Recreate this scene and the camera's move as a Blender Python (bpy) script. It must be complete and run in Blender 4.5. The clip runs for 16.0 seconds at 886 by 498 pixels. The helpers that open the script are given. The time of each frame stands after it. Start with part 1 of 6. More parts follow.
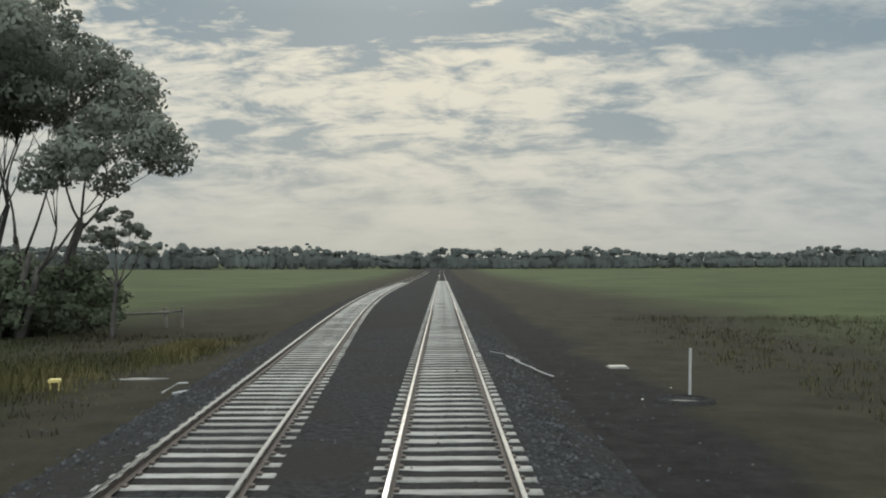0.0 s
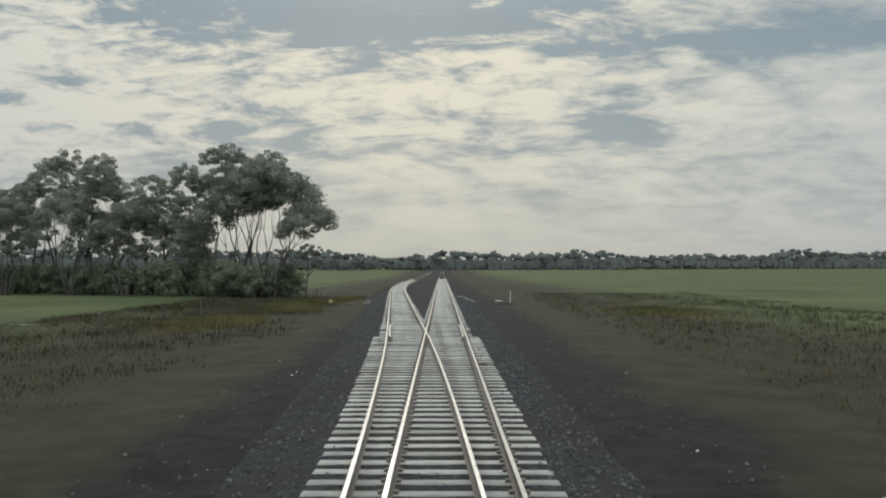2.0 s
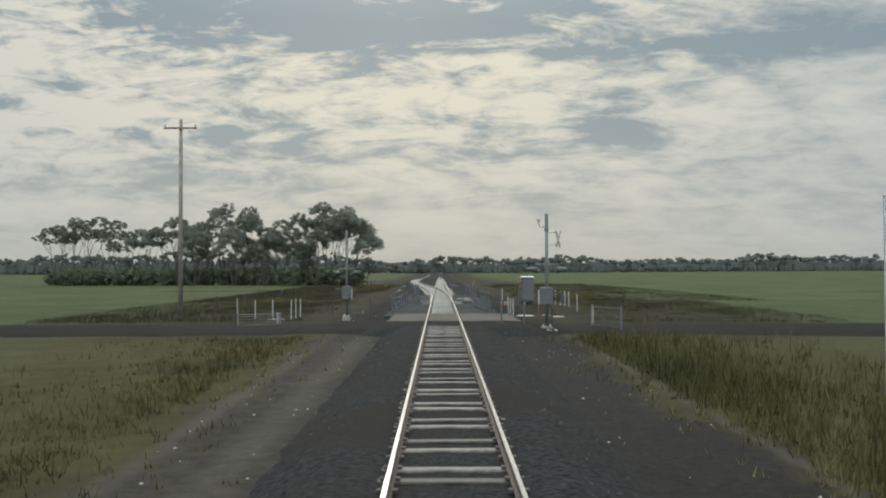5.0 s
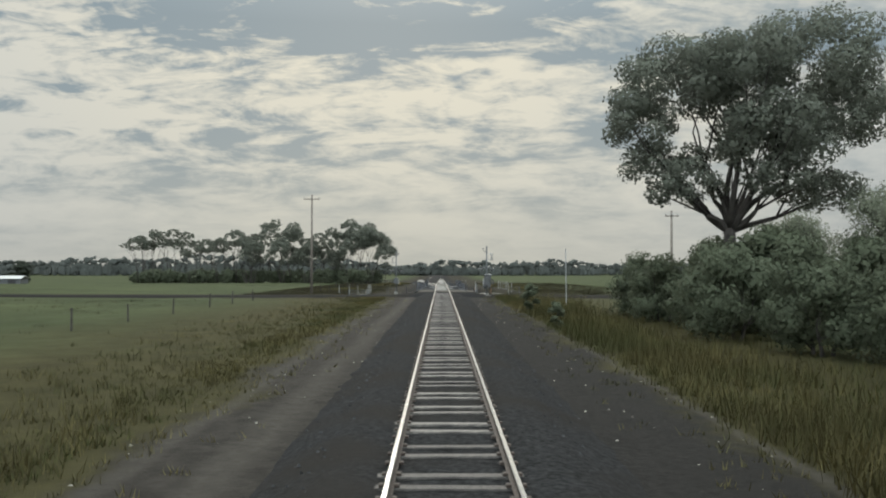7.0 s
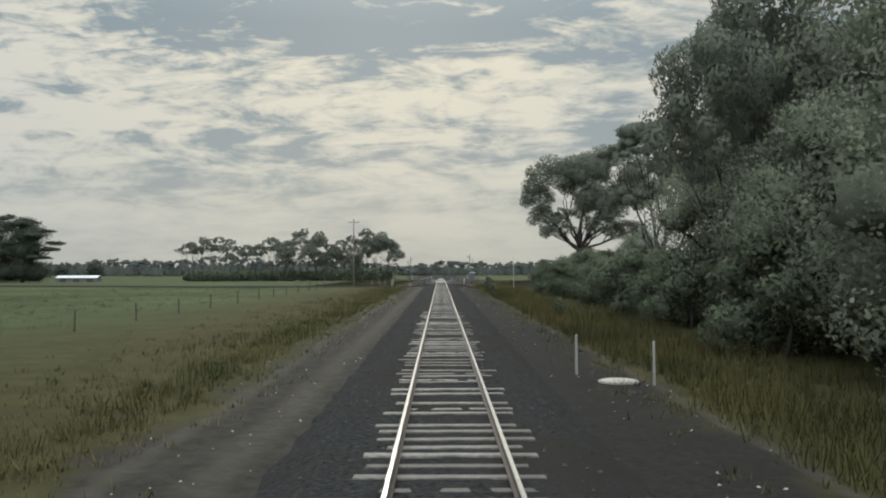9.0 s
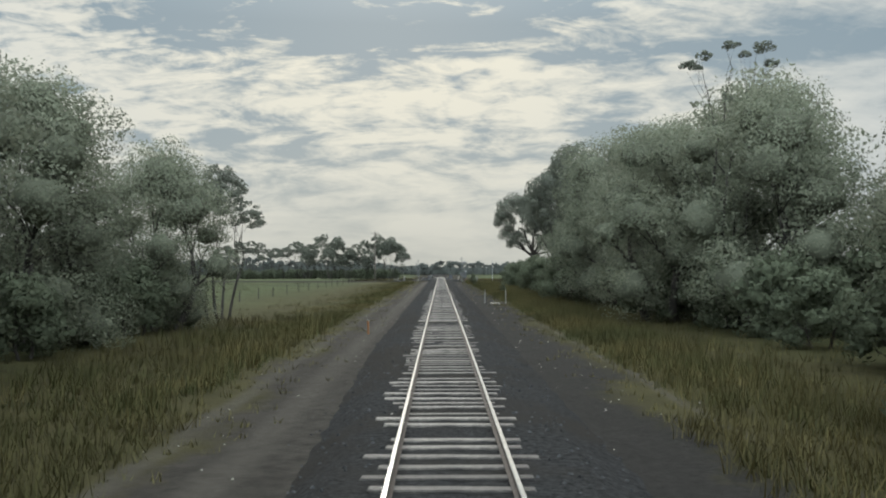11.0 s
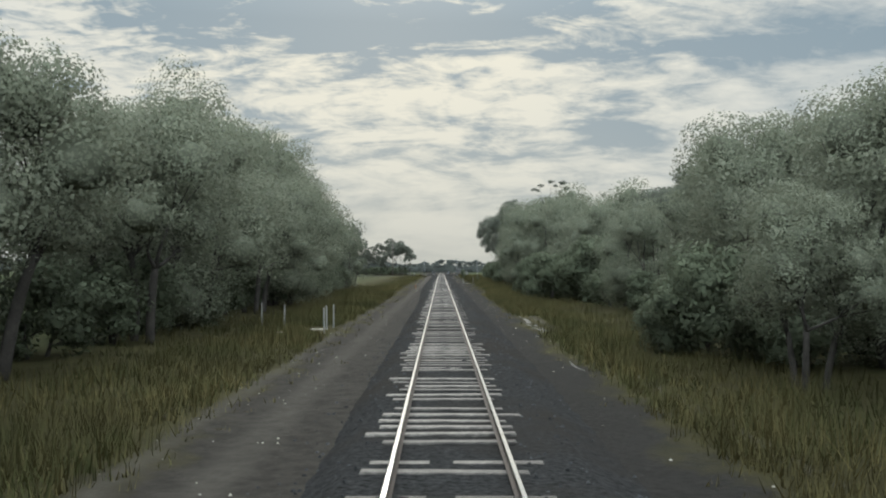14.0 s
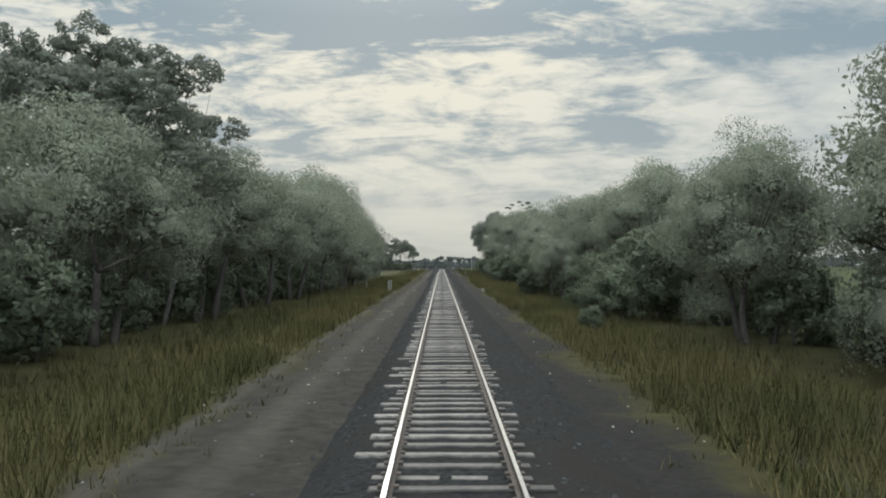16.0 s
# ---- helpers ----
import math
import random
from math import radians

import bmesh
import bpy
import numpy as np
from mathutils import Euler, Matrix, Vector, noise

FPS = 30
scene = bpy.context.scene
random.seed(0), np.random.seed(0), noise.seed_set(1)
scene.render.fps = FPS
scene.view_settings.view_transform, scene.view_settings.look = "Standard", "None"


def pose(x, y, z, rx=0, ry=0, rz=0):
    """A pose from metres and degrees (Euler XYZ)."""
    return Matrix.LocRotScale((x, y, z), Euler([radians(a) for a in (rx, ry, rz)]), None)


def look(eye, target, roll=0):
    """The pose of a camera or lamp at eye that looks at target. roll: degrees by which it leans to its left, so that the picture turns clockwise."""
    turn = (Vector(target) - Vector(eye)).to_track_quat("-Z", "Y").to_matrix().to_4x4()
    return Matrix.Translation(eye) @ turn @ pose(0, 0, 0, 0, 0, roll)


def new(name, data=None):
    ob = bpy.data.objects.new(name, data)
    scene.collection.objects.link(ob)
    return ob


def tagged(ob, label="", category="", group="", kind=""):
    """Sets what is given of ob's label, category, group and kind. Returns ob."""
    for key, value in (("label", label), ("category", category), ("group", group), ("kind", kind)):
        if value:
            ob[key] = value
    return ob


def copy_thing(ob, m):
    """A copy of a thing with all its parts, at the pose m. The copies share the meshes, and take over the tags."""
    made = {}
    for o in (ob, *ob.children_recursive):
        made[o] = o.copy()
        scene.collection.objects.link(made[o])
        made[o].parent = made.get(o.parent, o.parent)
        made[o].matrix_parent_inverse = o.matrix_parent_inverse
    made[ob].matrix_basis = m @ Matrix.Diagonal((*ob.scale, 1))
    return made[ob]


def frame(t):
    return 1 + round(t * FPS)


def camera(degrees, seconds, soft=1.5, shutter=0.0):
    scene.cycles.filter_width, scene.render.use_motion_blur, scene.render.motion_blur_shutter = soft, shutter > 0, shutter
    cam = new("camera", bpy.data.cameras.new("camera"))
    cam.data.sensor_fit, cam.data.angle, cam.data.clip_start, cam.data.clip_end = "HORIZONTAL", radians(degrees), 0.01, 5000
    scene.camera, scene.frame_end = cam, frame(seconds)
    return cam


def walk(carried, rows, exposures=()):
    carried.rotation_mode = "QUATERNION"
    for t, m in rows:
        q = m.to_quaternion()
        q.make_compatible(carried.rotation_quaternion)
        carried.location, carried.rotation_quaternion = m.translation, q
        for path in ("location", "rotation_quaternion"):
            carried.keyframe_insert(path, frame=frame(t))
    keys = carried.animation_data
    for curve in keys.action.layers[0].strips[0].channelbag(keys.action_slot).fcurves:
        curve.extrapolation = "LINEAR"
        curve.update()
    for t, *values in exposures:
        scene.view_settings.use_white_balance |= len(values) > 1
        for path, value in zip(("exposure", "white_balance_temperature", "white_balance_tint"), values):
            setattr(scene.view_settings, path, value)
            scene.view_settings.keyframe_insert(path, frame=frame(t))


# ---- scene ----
cam = camera(54, 16.0, soft=2.0)

GAUGE = 1.67          # between the centres of the rail heads
EYE_X, EYE_H = -0.16, 2.71


def softplus(u):
    return math.log1p(math.exp(-abs(u))) + max(u, 0.0)


def grade(y):
    """Height of the rail heads along the line: level, then one in a hundred down beyond the crossing."""
    return -0.2 * softplus((y + 85) / 20) + 0.2 * softplus((y - 350) / 20)


# seconds, place along the line, turn to the right, tilt up, lean
ROWS = (
    (0, -0.00, 0.100, 0.670, 0.00), (0.5, -15.12, 0.116, 0.717, -0.15), (1, -30.18, 0.127, 0.691, -0.10),
    (1.5, -45.18, 0.100, 0.722, 0.06), (2, -60.12, 0.097, 0.756, 0.04), (2.5, -75.01, 0.079, 0.735, 0.10),
    (3, -89.83, 0.055, 0.815, -0.07), (3.5, -104.60, 0.128, 0.928, -0.27), (4, -119.30, 0.185, 0.904, -0.25),
    (5.2, -154.3, 0.20, 1.04, -0.1), (6.5, -191.93, 0.209, 1.166, 0.05), (7, -206.28, 0.132, 1.216, 0.10), (7.5, -220.57, 0.222, 1.286, 0.10),
    (8, -234.80, 0.223, 1.169, 0.04), (8.5, -248.97, 0.123, 1.224, 0.10), (9, -263.08, 0.174, 1.241, -0.05),
    (10.2, -296.7, 0.175, 1.235, 0.0), (11.5, -332.75, 0.173, 1.225, 0.03), (12, -346.50, 0.167, 1.209, 0.15), (12.5, -360.20, 0.128, 1.223, 0.17),
    (13, -373.83, 0.157, 1.213, 0.15), (13.5, -387.41, 0.223, 1.163, 0.06), (14, -400.92, 0.143, 1.114, 0.10),
    (14.5, -414.38, 0.184, 1.090, 0.12), (15, -427.78, 0.177, 1.057, 0.09), (15.5, -441.12, 0.155, 0.941, 0.03),
    (16, -454.40, 0.132, 0.869, -0.05),
)


def eye_pose(y, turn, tilt, lean):
    eye = Vector((EYE_X, y, EYE_H + grade(y)))
    way = Vector((math.tan(radians(turn)), 1.0, math.tan(radians(tilt))))
    return look(eye, eye + way, lean)


walk(cam, [(t, eye_pose(y, a, b, c)) for t, y, a, b, c in ROWS],
     ((0, 0, 6500, 10), (9, 0, 6500, 10), (11.5, 0.16, 6320, 10), (16, 0.16, 6320, 10)))

# ---------------------------------------------------------------- light
SUN_EL, SUN_AZ = radians(24), radians(-3)      # height; turn to the right of the line
ZENITH, REAR_FILL = 4.0, 3.8
scene.view_settings.exposure = 0.0


def build_world():
    w = bpy.data.worlds.new("sky")
    scene.world = w
    w.use_nodes = True
    nt = w.node_tree
    nt.nodes.clear()
    N, L = nt.nodes.new, nt.links.new

    def math_node(op, a, b=None, c=None, clamp=False):
        n = N("ShaderNodeMath")
        n.operation, n.use_clamp = op, clamp
        for i, v in enumerate((a, b, c)):
            if v is None:
                continue
            if isinstance(v, (int, float)):
                n.inputs[i].default_value = v
            else:
                L(v, n.inputs[i])
        return n.outputs[0]

    def ramp(fac, stops):
        n = N("ShaderNodeValToRGB")
        el = n.color_ramp.elements
        while len(el) < len(stops):
            el.new(0.5)
        for e, (p, col) in zip(el, stops):
            e.position, e.color = p, (*col, 1)
        L(fac, n.inputs[0])
        return n.outputs[0]

    def mix(fac, a, b):
        n = N("ShaderNodeMix")
        n.data_type = "RGBA"
        for sock, v in ((n.inputs["Factor"], fac), (n.inputs[6], a), (n.inputs[7], b)):
            if isinstance(v, (int, float)):
                sock.default_value = v
            elif isinstance(v, tuple):
                sock.default_value = (*v, 1)
            else:
                L(v, sock)
        return n.outputs[2]

    coord = N("ShaderNodeTexCoord").outputs["Generated"]
    sep = N("ShaderNodeSeparateXYZ")
    L(coord, sep.inputs[0])
    x, y, z = sep.outputs
    up = math_node("MAXIMUM", z, 0.0)
    ahead = math_node("ADD", math_node("ABSOLUTE", y), 0.02)
    U, V = math_node("DIVIDE", x, ahead), math_node("DIVIDE", up, ahead)

    # the cloud sheet, seen flatter towards the horizon
    zz = math_node("ADD", up, 0.22)
    comb = N("ShaderNodeCombineXYZ")
    L(math_node("DIVIDE", x, zz), comb.inputs[0]), L(math_node("DIVIDE", y, zz), comb.inputs[1])
    sheet = comb.outputs[0]

    flat = N("ShaderNodeCombineXYZ")
    L(U, flat.inputs[0]), L(V, flat.inputs[1])

    def cloud_noise(scale, detail, rough, warp, stretch, shift, turn=0.0, plane=None):
        m = N("ShaderNodeMapping")
        m.inputs["Scale"].default_value = stretch
        m.inputs["Location"].default_value = shift
        m.inputs["Rotation"].default_value = (0, 0, radians(turn))
        L(plane or sheet, m.inputs[0])
        n = N("ShaderNodeTexNoise")
        n.inputs["Scale"].default_value, n.inputs["Detail"].default_value = scale, detail
        n.inputs["Roughness"].default_value, n.inputs["Distortion"].default_value = rough, warp
        L(m.outputs[0], n.inputs["Vector"])
        return n.outputs["Fac"]

    def lobe(u, v, su, sv, amount):
        """A thicker or thinner part of the cloud: a soft oval."""
        a = math_node("POWER", math_node("MULTIPLY", math_node("SUBTRACT", U, u), 1 / su), 2)
        b = math_node("POWER", math_node("MULTIPLY", math_node("SUBTRACT", V, v), 1 / sv), 2)
        return math_node("MULTIPLY", math_node("EXPONENT", math_node("MULTIPLY", math_node("ADD", a, b), -1)), amount)

    broad = cloud_noise(1.4, 4, 0.55, 0.5, (1, 0.8, 1), (2.3, 0.4, 0))
    puffs = cloud_noise(3.6, 10, 0.58, 0.6, (0.85, 1.0, 1), (0.7, 5.1, 0), 12)
    fibre = cloud_noise(8.0, 7, 0.62, 0.9, (1.0, 3.8, 1), (1.2, 4.4, 0), 4, flat.outputs[0])
    ripple = cloud_noise(24.0, 5, 0.60, 0.6, (1.0, 3.2, 1), (3.7, 1.1, 0), -7, flat.outputs[0])
    sky = N("ShaderNodeTexSky")
    sky.sky_type, sky.sun_disc = "NISHITA", False
    sky.sun_elevation, sky.sun_rotation = SUN_EL, SUN_AZ
    sky.air_density, sky.dust_density = 1.0, 2.0
    blue = N("ShaderNodeVectorMath")
    blue.operation = "SCALE"
    L(sky.outputs[0], blue.inputs[0])
    blue.inputs["Scale"].default_value = 0.06
    sunv = (math.cos(SUN_EL) * math.sin(SUN_AZ), math.cos(SUN_EL) * math.cos(SUN_AZ), math.sin(SUN_EL))
    dot = N("ShaderNodeVectorMath")
    dot.operation = "DOT_PRODUCT"
    L(coord, dot.inputs[0])
    dot.inputs[1].default_value = sunv
    near = math_node("POWER", math_node("MAXIMUM", dot.outputs["Value"], 0.0), 8)
    # rippled and torn to the left and above, smoother low down and to the right
    torn = math_node("MULTIPLY", math_node("MULTIPLY_ADD", V, 10.0, -0.5, True), math_node("MULTIPLY_ADD", U, -2.4, 1.1, True))
    torn = math_node("MULTIPLY_ADD", torn, 0.75, 0.25)
    detail = math_node("ADD", math_node("MULTIPLY", math_node("SUBTRACT", fibre, 0.5), 1.0), math_node("MULTIPLY", math_node("SUBTRACT", ripple, 0.5), 0.5))
    cover = math_node("ADD", math_node("MULTIPLY", puffs, 0.36), math_node("MULTIPLY", broad, 0.25))
    cover = math_node("ADD", math_node("ADD", cover, math_node("MULTIPLY", detail, torn)), 0.285)
    for args in ((-0.10, 0.285, 0.30, 0.055, -0.27), (-0.40, 0.20, 0.22, 0.045, 0.05), (-0.05, 0.19, 0.14, 0.032, 0.07), (0.12, 0.205, 0.06, 0.025, 0.05),
                 (0.40, 0.250, 0.16, 0.030, -0.17), (0.19, 0.158, 0.045, 0.02, -0.13), (0.26, 0.285, 0.09, 0.03, 0.09), (-0.13, 0.125, 0.045, 0.012, -0.07),
                 (0.10, 0.145, 0.05, 0.017, -0.06), (0.10, 0.075, 0.09, 0.014, -0.06), (-0.45, 0.20, 0.05, 0.009, -0.10), (-0.18, 0.17, 0.03, 0.010, -0.10), (0.36, 0.15, 0.2, 0.06, -0.02),
                 (-0.22, 0.238, 0.06, 0.012, 0.13), (-0.44, 0.262, 0.08, 0.010, 0.12), (0.03, 0.228, 0.03, 0.006, 0.10), (0.075, 0.232, 0.02, 0.012, 0.12), (-0.30, 0.09, 0.12, 0.018, -0.04)):
        cover = math_node("ADD", cover, lobe(*args))
    dens = ramp(cover, ((0.455, (0, 0, 0)), (0.52, (0.32, 0.32, 0.32)), (0.575, (0.66, 0.66, 0.66)), (0.67, (1, 1, 1))))
    thin = mix(0.95, blue.outputs[0], (0.235, 0.31, 0.355))
    cloud_lit = mix(near, (0.53, 0.568, 0.57), (0.855, 0.80, 0.64))
    body = mix(dens, thin, cloud_lit)
    haze = math_node("POWER", math_node("SUBTRACT", 1.0, up), 10)
    veil = mix(near, (0.425, 0.44, 0.425), (0.60, 0.568, 0.445))
    full = mix(math_node("MULTIPLY", haze, 0.85), body, veil)
    # an overcast sky grows brighter towards the zenith
    lift = math_node("ADD", math_node("MULTIPLY", math_node("MAXIMUM", math_node("SUBTRACT", up, 0.27), 0.0), ZENITH), 1.0)
    scaled = N("ShaderNodeVectorMath")
    scaled.operation = "SCALE"
    # added fill: the unseen sky opposite the sun is raised to brighten the trees
    rear_fill = math_node("MULTIPLY_ADD", math_node("MAXIMUM", math_node("MULTIPLY", y, -1.0), 0.0), REAR_FILL, 1.0)
    L(full, scaled.inputs[0]), L(math_node("MULTIPLY", lift, rear_fill), scaled.inputs["Scale"])
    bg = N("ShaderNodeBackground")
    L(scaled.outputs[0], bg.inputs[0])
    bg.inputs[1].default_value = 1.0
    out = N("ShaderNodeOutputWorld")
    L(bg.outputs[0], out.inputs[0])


build_world()
sun = new("sun", bpy.data.lights.new("sun", "SUN"))
sun.data.energy, sun.data.angle, sun.data.color = 1.1, radians(14), (1.0, 0.95, 0.85)
sun.matrix_world = look((0, 0, 60), Vector((0, 0, 60)) - Vector((math.cos(SUN_EL) * math.sin(SUN_AZ), math.cos(SUN_EL) * math.cos(SUN_AZ), math.sin(SUN_EL))))


# ---------------------------------------------------------------- materials
def material(name, dark, light, scale=3.0, rough=0.8, metal=0.0, bump=0.0, bump_scale=20.0, stain=None, stain_scale=0.4, per_object=0.0, per_island=0.0, translucent=0.0, spec=0.5, coord="Object"):
    """A surface between two colours by noise at two scales, with relief."""
    m = bpy.data.materials.new(name)
    m.use_nodes = True
    nt = m.node_tree
    N, L = nt.nodes.new, nt.links.new
    b = nt.nodes["Principled BSDF"]
    tc = N("ShaderNodeTexCoord").outputs[coord] if coord != "World" else N("ShaderNodeNewGeometry").outputs["Position"]
    n = N("ShaderNodeTexNoise")
    n.inputs["Scale"].default_value, n.inputs["Detail"].default_value, n.inputs["Roughness"].default_value = scale, 6, 0.65
    L(tc, n.inputs["Vector"])
    r = N("ShaderNodeValToRGB")
    r.color_ramp.elements[0].position, r.color_ramp.elements[1].position = 0.3, 0.7
    r.color_ramp.elements[0].color, r.color_ramp.elements[1].color = (*dark, 1), (*light, 1)
    L(n.outputs["Fac"], r.inputs[0])
    col = r.outputs[0]

    def blend(fac, a, bcol, mode="MIX"):
        x = N("ShaderNodeMix")
        x.data_type, x.blend_type = "RGBA", mode
        if isinstance(fac, float):
            x.inputs["Factor"].default_value = fac
        else:
            L(fac, x.inputs["Factor"])
        L(a, x.inputs[6])
        if isinstance(bcol, tuple):
            x.inputs[7].default_value = (*bcol, 1)
        else:
            L(bcol, x.inputs[7])
        return x.outputs[2]

    if stain:
        n2 = N("ShaderNodeTexNoise")
        n2.inputs["Scale"].default_value, n2.inputs["Detail"].default_value = stain_scale, 5
        L(tc, n2.inputs["Vector"])
        r2 = N("ShaderNodeValToRGB")
        r2.color_ramp.elements[0].position, r2.color_ramp.elements[1].position = 0.45, 0.62
        L(n2.outputs["Fac"], r2.inputs[0])
        col = blend(r2.outputs[0], col, stain)
    if per_object or per_island:
        src = N("ShaderNodeObjectInfo").outputs["Random"] if per_object else N("ShaderNodeNewGeometry").outputs["Random Per Island"]
        amount = per_object or per_island
        mr = N("ShaderNodeMapRange")
        mr.inputs["To Min"].default_value, mr.inputs["To Max"].default_value = 1 - amount, 1 + amount
        L(src, mr.inputs[0])
        vm = N("ShaderNodeVectorMath")
        vm.operation = "SCALE"
        L(col, vm.inputs[0]), L(mr.outputs[0], vm.inputs["Scale"])
        col = vm.outputs[0]
    L(col, b.inputs["Base Color"])
    b.inputs["Roughness"].default_value, b.inputs["Metallic"].default_value = rough, metal
    b.inputs["Specular IOR Level"].default_value = spec
    if bump:
        n3 = N("ShaderNodeTexNoise")
        n3.inputs["Scale"].default_value, n3.inputs["Detail"].default_value = bump_scale, 4
        L(tc, n3.inputs["Vector"])
        bp = N("ShaderNodeBump")
        bp.inputs["Strength"].default_value, bp.inputs["Distance"].default_value = bump, 0.05
        L(n3.outputs["Fac"], bp.inputs["Height"])
        L(bp.outputs[0], b.inputs["Normal"])
    if translucent:
        tr = N("ShaderNodeBsdfTranslucent")
        L(col, tr.inputs[0])
        if translucent >= 1:
            # thin leaf: it reflects and passes on like amounts
            ms = N("ShaderNodeAddShader")
            dim = N("ShaderNodeVectorMath")
            dim.operation = "SCALE"
            dim.inputs["Scale"].default_value = 0.7
            L(col, dim.inputs[0]), L(dim.outputs[0], tr.inputs[0])
            L(b.outputs[0], ms.inputs[0]), L(tr.outputs[0], ms.inputs[1])
        else:
            ms = N("ShaderNodeMixShader")
            ms.inputs[0].default_value = translucent
            L(b.outputs[0], ms.inputs[1]), L(tr.outputs[0], ms.inputs[2])
        L(ms.outputs[0], nt.nodes["Material Output"].inputs[0])
    return m


RAIL_TOP = material("rail_head_steel", (0.44, 0.44, 0.435), (0.58, 0.58, 0.575), 6, 0.16, 1.0)
RAIL_SIDE = material("rusty_rail", (0.024, 0.018, 0.014), (0.06, 0.043, 0.033), 9, 0.75, 0.2, 0.3, 40)
TIMBER = material("weathered_timber", (0.032, 0.029, 0.025), (0.105, 0.097, 0.086), 7, 0.65, 0, 0.5, 30, (0.022, 0.020, 0.018), 1.5, per_object=0.7, spec=0.3)
CONCRETE = material("pale_concrete", (0.14, 0.136, 0.123), (0.21, 0.204, 0.186), 5, 0.75, 0, 0.3, 40, (0.12, 0.116, 0.105), 2.5, per_object=0.28, spec=0.1)
BALLAST = material("ballast_gravel", (0.006, 0.006, 0.006), (0.036, 0.0362, 0.036), 9, 1.0, 0, 1.0, 14, (0.021, 0.0195, 0.0175), 0.3, spec=0.02, coord="World")
STONE = material("loose_stone", (0.010, 0.0103, 0.0107), (0.040, 0.041, 0.042), 2, 0.8, 0, 0, 20, per_island=0.6, spec=0.2, coord="World")
ASPHALT = material("asphalt", (0.018, 0.0195, 0.0195), (0.038, 0.041, 0.041), 9, 0.95, 0, 0.4, 60, (0.022, 0.0215, 0.021), 0.3, spec=0.05, coord="World")
ROADPANEL = material("crossing_panel", (0.046, 0.0415, 0.0345), (0.078, 0.070, 0.058), 4, 0.9, 0, 0.3, 40, (0.05, 0.047, 0.04), 0.5, spec=0.08, coord="World")
APPROACH = material("road_gravel", (0.010, 0.0095, 0.009), (0.026, 0.0245, 0.0225), 6, 1.0, 0, 0.6, 30, (0.020, 0.0185, 0.0165), 0.3, spec=0.02, coord="World")
GALV = material("galvanised_steel", (0.30, 0.31, 0.32), (0.45, 0.46, 0.47), 5, 0.45, 0.7, 0.1, 30)
GREY_PAINT = material("grey_painted_steel", (0.062, 0.067, 0.069), (0.100, 0.106, 0.109), 3, 0.55, 0.1, 0.1, 30)
WHITE_PAINT = material("white_post_paint", (0.16, 0.16, 0.153), (0.24, 0.24, 0.23), 5, 0.5, 0, 0.1, 30, (0.20, 0.195, 0.18), 3)
BLACK_PLASTIC = material("black_plastic", (0.015, 0.015, 0.017), (0.03, 0.03, 0.033), 8, 0.5)
NET = material("plastic_mesh", (0.07, 0.085, 0.115), (0.19, 0.215, 0.26), 3, 0.3, 0, 0, 20, translucent=0.3)
DARK_GREY = material("dark_grey_paint", (0.034, 0.037, 0.039), (0.055, 0.059, 0.061), 3, 0.6, 0.0, 0.1, 30, (0.04, 0.041, 0.04), 1.2)
LENS = material("red_lens", (0.03, 0.005, 0.005), (0.05, 0.008, 0.008), 8, 0.2)
WARM_WHITE = material("pale_sheet_roof", (0.34, 0.34, 0.33), (0.46, 0.46, 0.45), 2, 0.6, 0.0, spec=0.2)
# sky mirrored in wet ruts, put in as a pale base colour
SHEEN = material("wet_sheen", (0.050, 0.048, 0.044), (0.120, 0.117, 0.108), 9, 0.7, 0, 0.5, 60, (0.03, 0.029, 0.027), 4, spec=0.3)
LID = material("worn_cream_lid", (0.20, 0.19, 0.15), (0.30, 0.285, 0.23), 4, 0.6, 0, 0.2, 30, (0.15, 0.14, 0.12), 2)
ORANGE = material("orange_marker", (0.14, 0.06, 0.02), (0.20, 0.085, 0.03), 4, 0.6)
BARK = material("gum_bark", (0.022, 0.020, 0.018), (0.06, 0.054, 0.048), 2.5, 0.9, 0, 0.6, 14, spec=0.2)
POLE_WOOD = material("pole_timber", (0.07, 0.06, 0.05), (0.15, 0.13, 0.11), 3, 0.85, 0, 0.4, 20)
FOLIAGE = {"gum_leaves": ((0.060, 0.066, 0.053), (0.084, 0.090, 0.073)), "wattle_leaves": ((0.084, 0.092, 0.068), (0.118, 0.126, 0.092)),
           "bush_leaves": ((0.046, 0.055, 0.036), (0.070, 0.079, 0.053)), "cypress_leaves": ((0.026, 0.031, 0.024), (0.042, 0.047, 0.037)), "far_leaves": ((0.040, 0.045, 0.041), (0.058, 0.063, 0.057))}
LEAVES, MASSES = {}, {}
for kind, (lo, hi) in FOLIAGE.items():
    LEAVES[kind] = material(kind, lo, hi, 0.5, 0.7, 0, 0, 20, per_island=0.12, translucent=1.0, spec=0.03)
    MASSES[kind] = material(kind + "_packed", lo, hi, 2.5, 0.9, 0, 1.0, 7, spec=0.02)
LEAF_GUM, LEAF_WATTLE, LEAF_BUSH, LEAF_CYPRESS, LEAF_FAR = (LEAVES[kind] for kind in FOLIAGE)
GRASS_DRY = material("dry_grass", (0.062, 0.055, 0.026), (0.135, 0.118, 0.052), 0.35, 0.9, 0, 0, 20, (0.05, 0.052, 0.024), 0.12, per_island=0.15, translucent=0.35, spec=0.05, coord="World")
GRASS_GREEN = material("green_grass", (0.034, 0.042, 0.017), (0.076, 0.080, 0.033), 0.3, 0.9, 0, 0, 20, (0.06, 0.053, 0.025), 0.1, per_island=0.15, translucent=0.35, spec=0.05, coord="World")
